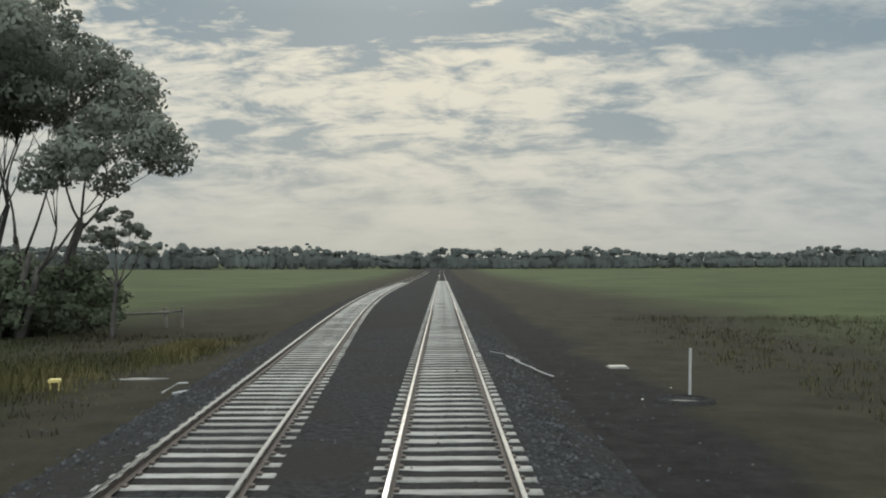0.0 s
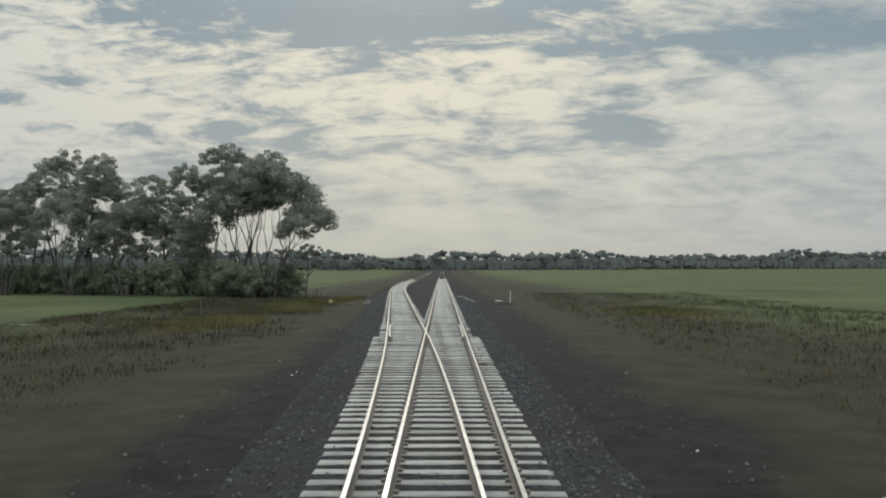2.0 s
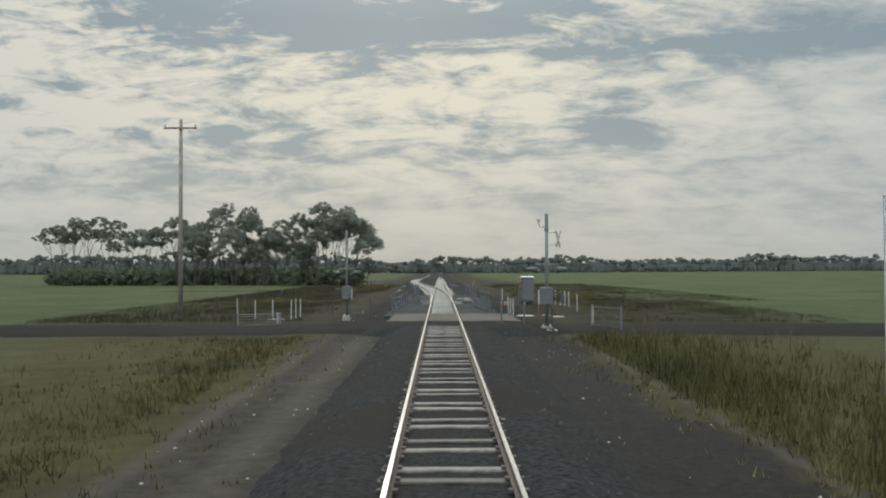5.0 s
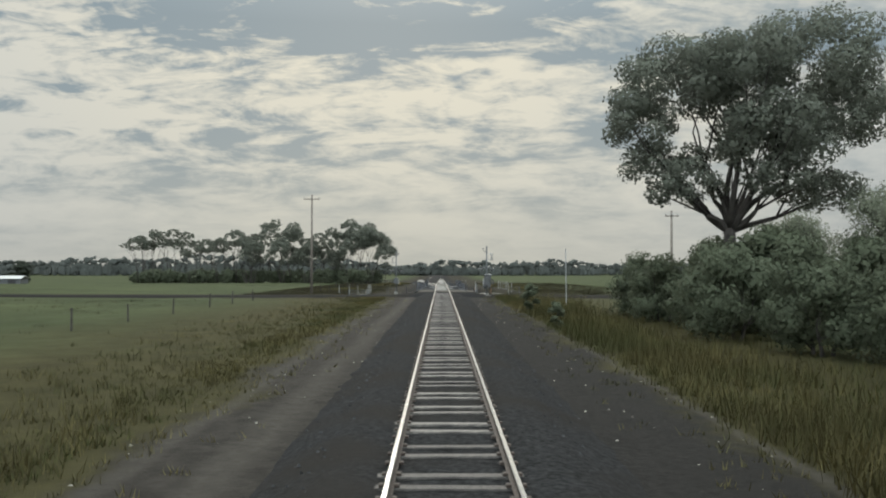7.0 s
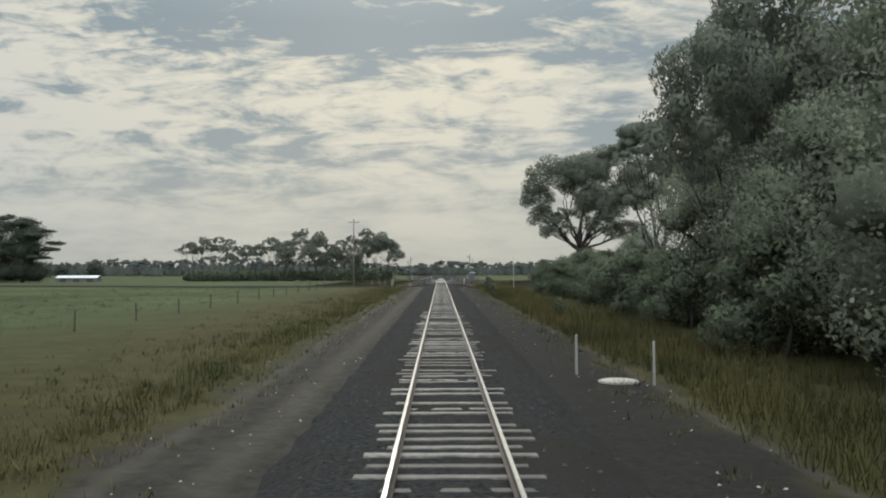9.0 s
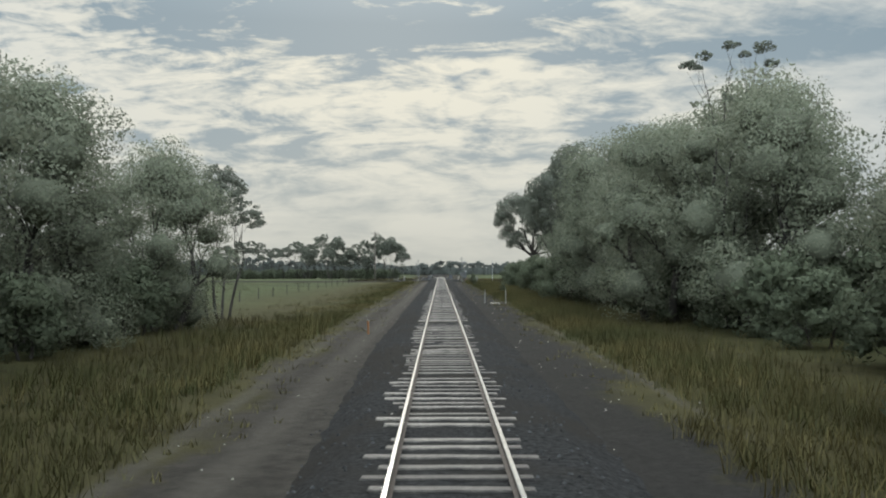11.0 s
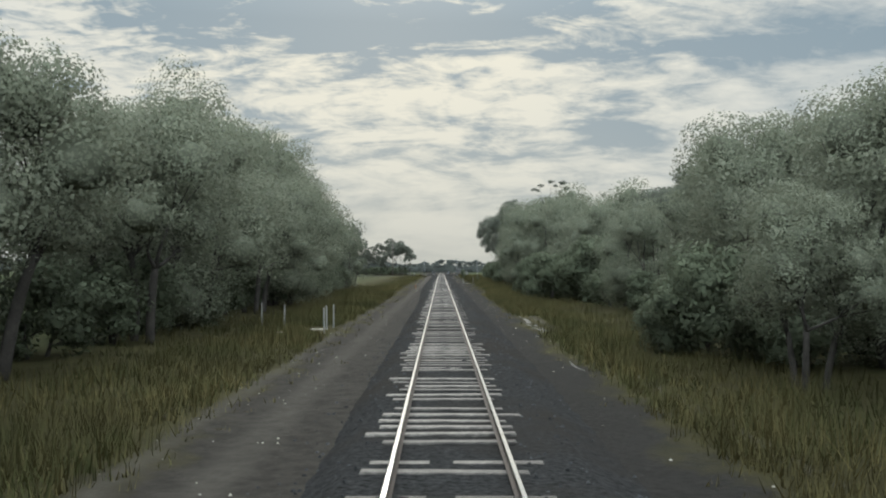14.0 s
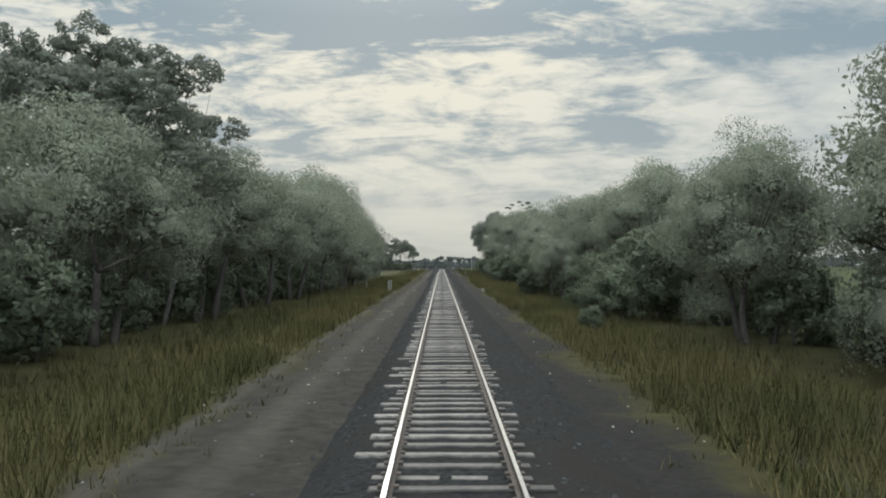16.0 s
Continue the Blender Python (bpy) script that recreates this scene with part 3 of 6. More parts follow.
    if mass:
        me.materials.append(mass)
        index = np.zeros(len(starts), np.int32)
        index[count:] = 1
        me.polygons.foreach_set("material_index", index)
    return me


def lean_normals(me, lean):
    """Grass shades like the sward it makes up."""
    n = lean * 0.8 + np.array((0.0, 0.0, 1.0))
    n /= np.linalg.norm(n, axis=1)[:, None]
    me.attributes.new("custom_normal", "FLOAT_VECTOR", "POINT").data.foreach_set("vector", np.repeat(n, 3, 0).astype(np.float32).ravel())


def limb(b, rnd, a, c, r0, r1, sides=6, bend=0.12):
    a, c = Vector(a), Vector(c)
    n = 4 if sides > 4 else 2
    side = Vector((rnd.uniform(-1, 1), rnd.uniform(-1, 1), rnd.uniform(-0.3, 0.6))) * (c - a).length * bend
    pts = [a.lerp(c, i / n) + side * math.sin(math.pi * i / n) for i in range(n + 1)]
    b.tube(pts, [r0 + (r1 - r0) * i / n for i in range(n + 1)], sides)


def clumps_of(rnd, lobes, each, small, low=-0.55):
    """Breaks big leafy masses into clumps on their outsides, with gaps between."""
    puffs = []
    for x, y, z, rx, ry, rz in lobes:
        turn = rnd.uniform(0, 6.3)
        n = max(5, int(each * (rx / 3.0) ** 1.2)) if rx < 3 else each
        for i in range(n):
            u = 1 - (1 - low) * (i + 0.5) / n
            w = turn + i * 2.39996 + rnd.uniform(-0.35, 0.35)
            h = math.sqrt(max(0.0, 1 - u * u))
            k = rnd.uniform(0.62, 0.86)
            s = small * rnd.uniform(0.72, 1.3)
            puffs.append((x + math.cos(w) * h * rx * k, y + math.sin(w) * h * ry * k, z + u * rz * k, rx * s, ry * s, rz * s * 0.9))
    return puffs


def tree(name, seed, lobes, fork, girth, count, leaf, label, stems=1, each=11, small=0.40, mat=None, category="tree", group="trees", foot=0.0, core=True, dense=0.43):
    """Stems from the ground, limbs to every leafy mass, and a crown of small leaves."""
    rnd = random.Random(seed)
    thing = tagged(empty(name, 0, 0, 0), label, category, group)
    b = Build()
    tops = []
    for s in range(stems):
        w = 2 * math.pi * s / stems + rnd.uniform(-0.6, 0.6)
        base = Vector((math.cos(w), math.sin(w), 0)) * foot
        top = base * 2.2 + Vector((rnd.uniform(-0.4, 0.4), rnd.uniform(-0.4, 0.4), fork * rnd.uniform(0.8, 1.15)))
        limb(b, rnd, base - Vector((0, 0, 0.5)), top, girth * 1.3, girth * 0.85, 8, 0.05)
        tops.append(top)
    for x, y, z, rx, ry, rz in lobes:
        c = Vector((x, y, z - rz * 0.1))
        top = min(tops, key=lambda q: (q.xy - c.xy).length)
        if c.z < top.z:
            top = Vector((top.x * 0.7, top.y * 0.7, max(0.3, c.z * 0.7)))
        mid = top.lerp(c, 0.5) + Vector((0, 0, -0.04 * c.z))
        limb(b, rnd, top - Vector((0, 0, 0.25)), mid, girth * 0.55, girth * 0.3, 6)
        for _ in range(3):
            tip = c + Vector((rnd.uniform(-0.7, 0.7) * rx, rnd.uniform(-0.7, 0.7) * ry, rnd.uniform(-0.3, 0.7) * rz))
            limb(b, rnd, mid, tip, girth * 0.24, girth * 0.05, 3)
    child("trunk", b.mesh("trunk", BARK, True), thing)
    puffs = clumps_of(rnd, lobes, each, small)
    mat = mat or LEAF_GUM
    heart = [(x, y, z, rx * dense, ry * dense, rz * dense) for x, y, z, rx, ry, rz in lobes] if core else []
    # leaves also over the outsides of the masses and over their packed hearts
    puffs += [(x, y, z, rx * k, ry * k, rz * k) for x, y, z, rx, ry, rz in heart for k in (1 / dense, 1.35)]
    child("crown", leaf_mesh("crown", puffs, count, leaf, seed, mat, 0.25, 0.45, heart, MASSES[mat.name], lobes if core else ()), thing)
    return thing


def row_lobes(seed, height, spread):
    """Flat-topped open gum: a few shallow masses at different heights."""
    rnd = random.Random(seed)
    out = []
    for i in range(7):
        w = i * 2.4 + rnd.uniform(-0.4, 0.4)
        rad = spread * 0.5 * math.sqrt((i + 0.3) / 7) * 0.85
        z = height * rnd.uniform(0.70, 0.95) - rad * 0.22
        r = spread * rnd.uniform(0.15, 0.22)
        out.append((math.cos(w) * rad, math.sin(w) * rad, z, r, r, r * 0.62))
    out.append((0, 0, height * 0.92, spread * 0.18, spread * 0.18, spread * 0.15))
    return out


def bush_lobes(seed, height, spread, low=0.07, n=16):
    """Leafy nearly to the ground, rounded above, uneven."""
    rnd = random.Random(seed)
    out = []
    for i in range(n):
        q = (i + 0.5) / n
        z = height * (low + (0.86 - low) * q)
        wide = spread * 0.5 * (0.7 + 0.45 * q) * math.sqrt(max(0.02, 1 - q ** 2.2))
        r = spread * rnd.uniform(0.15, 0.24)
        w = i * 2.4 + rnd.uniform(-0.5, 0.5)
        rad = max(0.0, wide - r * 0.6) * rnd.uniform(0.7, 1.1)
        out.append((math.cos(w) * rad, math.sin(w) * rad, z + rnd.uniform(-0.03, 0.05) * height, r, r, r * rnd.uniform(0.7, 0.95)))
    return out


def put(proto, x, y, s=1.0, turn=0.0, sz=None, sink=0.0):
    m = pose(x, y, ground_z(x, y) - sink, 0, 0, turn) @ Matrix.Diagonal((s, s, sz or s, 1))
    return copy_thing(proto, m)


def remove_proto(ob):
    for o in list(ob.children_recursive) + [ob]:
        bpy.data.objects.remove(o)


# ---------------------------------------------------------------- the large structure
build_ground()
build_ballast()


def slab(name, mat, x0, x1, y0, y1, z, label, category, thick=0.14, kind="structure"):
    b = Build()
    cx, cy = (x0 + x1) / 2, (y0 + y1) / 2
    n = max(1, int((y1 - y0) / 4))
    for i in range(n):
        a, c = y0 + (y1 - y0) * i / n, y0 + (y1 - y0) * (i + 1) / n
        k = len(b.v)
        for zz in (-thick, 0):
            b.v += [(x0, a, grade(a) + z + zz), (x1, a, grade(a) + z + zz), (x1, c, grade(c) + z + zz), (x0, c, grade(c) + z + zz)]
        b.f += [(k + 4, k + 5, k + 6, k + 7), (k, k + 1, k + 5, k + 4), (k + 2, k + 3, k + 7, k + 6), (k + 1, k + 2, k + 6, k + 5), (k + 3, k, k + 4, k + 7)]
    return tagged(new(name, b.mesh(name, mat)), label, category, kind=kind)


def build_crossing():
    """The road over the line: panels between and beside the rails, gravel approaches."""
    y0, y1 = -105.6, -99.0
    for x0, x1, nm in ((-2.75, -0.93, "road_1"), (-0.72, 0.72, "road_2"), (0.93, 3.8, "road_3")):
        if nm == "road_2":
            slab(nm, ROADPANEL, x0, x1, y0, y1, -0.015, "pale worn level crossing surface between the rails", "road", 0.3)
            continue
        # outer panels with a broken outer edge
        rnd = random.Random(x0 > 0)
        n = 18
        inner, outer = (x1, x0) if x0 < 0 else (x0, x1)
        sgn = -1 if x0 < 0 else 1
        edge = [(inner, y0), *[(inner + (outer - inner) * (i + 1) / 5, y0 + rnd.uniform(-0.10, 0.06)) for i in range(4)]]
        edge += [(outer + sgn * (0.05 * math.sin(i * 1.1) + rnd.uniform(-0.09, 0.09)), y0 + (y1 - y0) * i / n) for i in range(n + 1)]
        edge += [(inner + (outer - inner) * (4 - i) / 5, y1 + rnd.uniform(-0.05, 0.10)) for i in range(4)] + [(inner, y1)]
        if sgn < 0:
            edge.reverse()
        m = len(edge)
        verts = [(x, y, grade(y) - 0.015 - 0.03 * (abs(x) > abs(outer) - 0.3)) for x, y in edge] + [(x, y, grade(y) - 0.4) for x, y in edge]
        faces = [tuple(range(m))] + [(i, m + i, m + (i + 1) % m, (i + 1) % m) for i in range(m)]
        tagged(new(nm, mesh_from(nm, verts, faces, ROADPANEL)), "pale worn level crossing road surface", "road", kind="structure")
    for side, nm in ((-1, "road_4"), (1, "road_5")):
        verts, faces = [], []
        for i in range(16):
            t = i / 15
            run = 220 * t ** 2.5
            x = side * (2.15 + (0 if side < 0 else 1.05)) + side * run
            drop = -0.13 - 0.48 * min(1, run / 2.6)
            for w, dz in ((-5.6, -0.85), (-3.3, -0.02), (0, 0.02), (3.3, -0.02), (5.6, -0.85)):
                y = (y0 + y1) / 2 + w
                z = grade(y) + drop + dz + 0.03
                verts.append((x, y, max(z, ground_z(x, y) + 0.03 + 0.14 * min(1.0, run / 30)) if abs(w) < 4 else min(z, ground_z(x, y) - 0.3)))
        for i in range(15):
            for j in range(4):
                q = (i * 5 + j, i * 5 + j + 1, (i + 1) * 5 + j + 1, (i + 1) * 5 + j)
                faces.append(q if side < 0 else q[::-1])
        me = mesh_from(nm, verts, faces, APPROACH, smooth=True)
        tagged(new(nm, me), "dark gravelled road approach to the level crossing", "road", kind="structure")
    # gravel packed against the panels
    verts, faces = [], []
    xs = (-4.4, -2.75, -0.9, 0.9, 3.8, 5.4)
    for y, z in ((-108.4, -0.9), (-107.3, -0.24), (-106.7, -0.15), (-105.55, -0.05), (-105.0, -0.06)):
        verts += [(x, y, grade(y) + z - (0.62 if x in (-4.4, 5.4) else 0.0)) for x in xs]
    faces = [(6 * j + i, 6 * j + i + 1, 6 * j + i + 7, 6 * j + i + 6) for j in range(4) for i in range(5)]
    tagged(new("pavement_3", mesh_from("pavement_3", verts, faces, BALLAST, smooth=True)), "dark gravel packed against the crossing panels", "gravel", kind="structure")
    k = 4
    for x0, x1, ya, yb in ((-3.35, -0.96, -98.9, -83.5), (0.96, 3.35, -98.9, -83.5), (-3.35, -2.45, -83.5, -73.4), (2.45, 3.35, -83.5, -73.4), (-3.35, -1.09, -73.4, -66.0), (-3.35, -1.22, -66.0, -58.6), (1.0, 3.35, -73.4, -58.6)):
        slab("pavement_%d" % k, ASPHALT, x0, x1, ya, yb, -0.150, "grey asphalt strip laid over the sleeper ends", "pavement", 0.6)
        k += 1
    for x0, x1 in ((-2.45, -1.06), (0.98, 2.45)):
        slab("pavement_%d" % k, ASPHALT, x0, x1, -83.5, -73.4, -0.157, "grey asphalt packed round the switch bearers", "pavement", 0.5)
        k += 1


build_crossing()

# ---------------------------------------------------------------- trees
HERO = [(-3.0, 0.5, 15.9, 4.6, 4.6, 3.6), (5.6, -1.0, 17.6, 4.2, 4.4, 3.2), (-1.8, 0.5, 11.2, 1.6, 1.5, 1.0), (0.6, -1.2, 10.4, 1.1, 1.1, 0.8), (7.8, 1.0, 14.0, 3.9, 4.2, 3.3), (2.6, -2.0, 12.6, 3.9, 4.0, 3.2), (-5.6, 0.8, 13.4, 2.5, 3.0, 2.1),
        (-3.2, -1.0, 9.0, 2.7, 2.6, 2.0), (6.6, 0.5, 8.8, 2.8, 2.8, 2.0), (-4.6, 1.0, 10.9, 2.3, 2.4, 1.7), (2.8, -2.4, 9.6, 2.5, 2.5, 1.9), (1.6, 3.0, 17.6, 3.6, 3.8, 3.0), (0.5, -3.0, 16.6, 3.2, 3.2, 2.6), (3.6, 4.0, 13.0, 3.2, 3.0, 2.4)]
BIG_GUM = tree("gum_tree", 3, HERO, 6.4, 0.46, 60000, 0.15, "tall spreading gum tree with rounded dark leaf clumps", 1, 15, 0.38, core=False)
SPREAD = [(-3.6, 0, 13.2, 1.9, 1.8, 1.1), (-1.4, 0.5, 14.6, 2.2, 2.0, 1.3), (1.3, 0, 15.0, 2.5, 2.3, 1.4), (3.4, 0.6, 14.2, 1.9, 1.8, 1.2), (0.2, -0.6, 12.2, 1.5, 1.5, 1.1), (2.3, 0.8, 11.4, 2.2, 2.0, 1.6), (-0.6, 1.2, 9.8, 1.2, 1.1, 0.9),
          (-2.7, 0.4, 9.0, 1.4, 1.3, 1.2), (4.8, 0, 12.4, 1.9, 1.9, 1.6), (6.2, 1.0, 9.6, 2.2, 2.0, 1.9), (4.6, -0.4, 8.6, 1.7, 1.7, 1.4), (6.4, 0.5, 6.8, 1.9, 1.8, 1.6)]
WIDE_GUM = tree("gum_tree", 4, SPREAD, 3.6, 0.30, 32000, 0.14, "wide gum tree with bare forking limbs below its crown", 1, 12, 0.42, core=False)
SLIM = [(-1.9, 0, 13.5, 0.55, 0.5, 0.25), (-1.1, 0.2, 14.1, 0.45, 0.4, 0.25), (0.3, 0.3, 14.7, 0.5, 0.5, 0.3), (0.9, -0.2, 14.1, 0.35, 0.35, 0.25), (1.9, 0, 14.5, 0.5, 0.5, 0.3), (2.4, 0.2, 13.7, 0.35, 0.35, 0.2), (0.2, 0.4, 11.9, 0.4, 0.4, 0.3)]
SLIM_GUM = tree("gum_tree", 5, SLIM, 9.0, 0.08, 1100, 0.10, "tall thin gum tree with tufts of leaves on bare stems", 3, 6, 0.5, foot=0.5, core=False)
ROW_GUMS = [tree("gum_tree", 20 + i, row_lobes(20 + i, 17.0 - i, 11.5), 5.5, 0.13, 12500, 0.125, "slender many-stemmed gum tree with an open flat crown", 4, 22, 0.26, foot=1.1, core=False) for i in range(4)]
ROUND_GUM = tree("gum_tree", 31, [(-2.6, 0, 10.2, 3.6, 3.6, 2.4), (2.6, 1.5, 11.0, 4.0, 4.0, 2.6), (5.4, -1, 8.6, 3.0, 3.0, 1.9), (0, -2.5, 12.6, 3.2, 3.2, 2.2), (-5, 1, 8.4, 2.6, 2.6, 1.7), (3.8, -3.0, 7.2, 2.4, 2.4, 1.5)], 3.6, 0.15, 30000, 0.14, "rounded dark gum tree with many fanning limbs", 6, 15, 0.36, foot=1.0, core=False)


SMALL_GUM = tree("gum_tree", 33, [(-2.4, 0, 8.4, 2.9, 2.9, 1.9), (2.4, 1.0, 9.2, 3.0, 3.0, 2.0), (0.2, -1.4, 10.6, 2.6, 2.6, 1.8), (3.8, -1.2, 6.8, 2.2, 2.2, 1.5), (-3.8, 1.0, 6.4, 2.2, 2.2, 1.5), (0, 1.5, 6.0, 2.4, 2.4, 1.6)], 3.0, 0.12, 26000, 0.11, "low rounded gum tree with dense dark foliage", 5, 13, 0.38, foot=0.9, core=False)


def belt_tree(seed, far, stemmed):
    """One of the belt's evergreens; those standing behind carry fewer, larger leaves."""
    label = "dark evergreen tree with bare stems under its crown" if stemmed else "dense rounded evergreen tree leafy to near the ground"
    lobes = bush_lobes(seed, 10.5, 10.0, 0.34, 11) if stemmed else bush_lobes(seed, 11.5, 10.5 + seed % 2)
    count, leaf = (16000, 0.118) if far else ((36000, 0.078) if stemmed else (42000, 0.079))
    return tree("roadside_tree", seed, lobes, 3.3, 0.16 if stemmed else 0.20, count, leaf, label, 3, 10, 0.41, LEAF_WATTLE, foot=0.8)


WATTLES, WATTLES_FAR = [belt_tree(40 + i, False, False) for i in range(5)], [belt_tree(40 + i, True, False) for i in range(3)]
STEMMED, STEMMED_FAR = [belt_tree(50 + i, False, True) for i in range(2)], [belt_tree(50, True, True)]
BUSHES = [tree("bush", 60 + i, bush_lobes(60 + i, 4.6, 6.2, 0.10, 10), 1.2, 0.09, 8000, 0.115, "dense green roadside bush", 3, 9, 0.42, LEAF_BUSH, "bush", "bushes", 0.4) for i in range(3)]
BUSHES_FAR = [tree("bush", 70 + i, bush_lobes(70 + i, 4.6, 6.2, 0.10, 10), 1.2, 0.09, 3500, 0.16, "dense green roadside bush", 2, 8, 0.44, LEAF_BUSH, "bush", "bushes", 0.4) for i in range(3)]
SHRUBS = [tree("shrub", 80 + i, bush_lobes(80 + i, 2.0, 1.4, 0.12, 7), 0.5, 0.03, 1800, 0.08, "small upright shrub beside the track", 2, 7, 0.45, LEAF_BUSH, "bush", "bushes", 0.1) for i in range(2)]
def cypress_lobes():
    """A dark mass down to the ground under flat ragged shelves that reach out at every height."""
    rnd = random.Random(91)
    out = [(0, 0, 3.2, 5.0, 5.0, 3.6), (2.0, 1.5, 2.4, 4.2, 4.2, 2.8), (-2.5, -1, 2.4, 4.4, 4.4, 2.8), (0, 0, 7.6, 5.6, 5.6, 3.8), (-1.5, 0, 11.4, 4.8, 4.8, 3.0), (-0.8, 0.6, 14.0, 3.4, 3.4, 1.6)]
    for i in range(17):
        q = i / 16
        w, reach = 2.4 * i + rnd.uniform(-0.5, 0.5), (6.2 + 1.8 * math.sin(math.pi * q)) * (1 - 0.45 * q) * rnd.uniform(0.8, 1.15)
        out.append((math.cos(w) * reach, math.sin(w) * reach, 5.0 + 10.2 * q + rnd.uniform(-0.5, 0.5), rnd.uniform(1.7, 2.9), rnd.uniform(1.7, 2.9), rnd.uniform(0.45, 0.8)))
    return out


CYPRESS = tree("cypress", 90, cypress_lobes(), 4.0, 0.4, 20000, 0.2, "broad dark cypress with ragged flat shelves of foliage", 1, 9, 0.36, LEAF_CYPRESS, dense=0.66)
PROTOS = [SMALL_GUM, CYPRESS, BIG_GUM, WIDE_GUM, SLIM_GUM, ROUND_GUM, *ROW_GUMS, *WATTLES, *STEMMED, *WATTLES_FAR, *STEMMED_FAR, *BUSHES, *BUSHES_FAR, *SHRUBS]

rt = random.Random(8)
# the row across the paddock: a rounded tree at its end, taller open gums behind, bushes below
put(ROUND_GUM, -21.6, 42.5, 1.08, 10)
for px, py, s in ((-22.6, 40.2, 0.85), (-25.4, 41.0, 0.95), (-20.4, 44.5, 0.7)):
    put(rt.choice(BUSHES), px, py, s, rt.uniform(0, 360))
YOUNG = tree("young_gum", 35, [(-0.5, 0, 4.6, 0.8, 0.8, 0.6), (0.9, 0.3, 4.9, 0.7, 0.7, 0.5), (0.3, -0.4, 5.6, 0.7, 0.7, 0.5), (1.6, 0, 4.0, 0.6, 0.6, 0.4), (-0.9, 0.2, 3.4, 0.5, 0.5, 0.4)], 2.4, 0.10, 1500, 0.13, "young gum tree with thin sparse foliage", 1, 7, 0.45, core=False)
put(YOUNG, -16.1, 42.0, 1.05, 0)
remove_proto(YOUNG)
x = -21.0
while x > -98:
    base = 45 + (-19 - x) * 0.30
    tall = 1.03 if -36 < x or -62 < x < -44 else rt.uniform(0.86, 0.98)
    put(rt.choice(ROW_GUMS), x, base + rt.uniform(-2, 2), (1.08 if x < -24 else 0.98) * tall * rt.uniform(0.82, 1.08), rt.uniform(0, 360))
    put(rt.choice(BUSHES_FAR), x + rt.uniform(-2, 2), base + 1 + rt.uniform(-2, 3), rt.uniform(0.7, 0.9), rt.uniform(0, 360))
    put(rt.choice(BUSHES_FAR), x + rt.uniform(0, 4), base + 5 + rt.uniform(-2, 3), rt.uniform(0.6, 0.8), rt.uniform(0, 360))
    put(rt.choice(BUSHES_FAR), x + rt.uniform(1, 3), base - 1 + rt.uniform(-2, 1), rt.uniform(0.75, 0.95), rt.uniform(0, 360))
    put(rt.choice(BUSHES_FAR), x + rt.uniform(-2, 0), base - 1 + rt.uniform(-2, 1), rt.uniform(0.75, 0.95), rt.uniform(0, 360))
    if rt.random() < 0.5:
        put(SMALL_GUM, x + rt.uniform(-2.5, 1.0), base - rt.uniform(1, 4), rt.uniform(0.78, 1.12), rt.uniform(0, 360))
    x -= rt.uniform(4.8, 6.8)

# beside the line to the east: gums over bushes, then a dense belt; to the west a belt
EAST = [("g", 17.3, -153.5, 0.91, 0), ("p", 21.5, -178, 1.12, 0), ("r", 31, -186, 1.05, 50), ("w", 27, -140, 0.7, 0), ("b", 14.5, -144, 1.0, 0), ("b", 17.5, -160, 1.3, 40), ("b", 13.6, -165, 0.95, 200), ("b", 17.0, -176, 1.0, 15), ("w", 24, -160, 0.75, 15), ("b", 13.8, -151, 0.9, 77), ("b", 13.4, -189, 0.85, 140), ("b", 13.2, -201, 1.05, 250), ("b", 18, -150, 1.2, 90), ("b", 23, -146, 1.35, 30), ("b", 15.2, -158, 1.1, 10),
        ("b", 20, -166, 1.1, 60), ("b", 14.8, -172, 0.85, 120), ("b", 15.5, -183, 0.9, 200), ("w", 23, -198, 0.8, 0), ("b", 14.4, -196, 0.9, 300), ("b", 14.8, -207, 1.05, 10), ("w", 18.2, -212, 1.26, 50), ("w", 15.3, -228, 0.98, 80), ("b", 14.0, -213, 1.0, 30), ("w", 20.5, -208, 1.3, 0),
        ("w", 25, -224, 1.1, 20), ("p", 27, -212, 1.05, 140), ("w", 17.0, -239, 1.42, 200), ("w", 24, -240, 1.35, 0), ("b", 12.8, -229, 1.1, 50), ("w", 18.0, -250, 1.42, 90), ("w", 20.5, -262, 1.42, 10), ("t", 16.2, -269.6, 1.1, 0),
        ("w", 18.0, -271, 1.22, 300), ("w", 25, -278, 1.1, 0), ("w", 17.5, -293, 0.77, 45), ("w", 22, -302, 0.95, 10), ("w", 17.2, -309, 0.74, 250), ("b", 15.0, -318, 1.2, 0), ("w", 15.8, -334, 0.62, 40), ("w", 22, -326, 0.68, 0),
        ("w", 18.5, -345, 0.82, 100), ("w", 24, -352, 1.0, 30), ("w", 17.5, -360, 0.80, 70), ("w", 16.2, -372, 0.76, 160), ("s", 19.5, -384, 0.80, 0), ("w", 16.0, -392, 0.72, 10), ("b", 12.6, -403, 1.0, 10), ("w", 17.4, -407, 0.74, 60),
        ("s", 13.6, -418, 0.66, 120), ("w", 19.5, -424, 0.95, 30), ("w", 15.8, -430, 0.74, 20), ("w", 17.0, -438, 0.9, 0), ("r", 27, -420, 0.9, 0), ("s", 15.6, -360, 0.84, 10), ("s", 17.4, -385, 0.92, 80), ("s", 16.2, -408, 0.70, 200)]
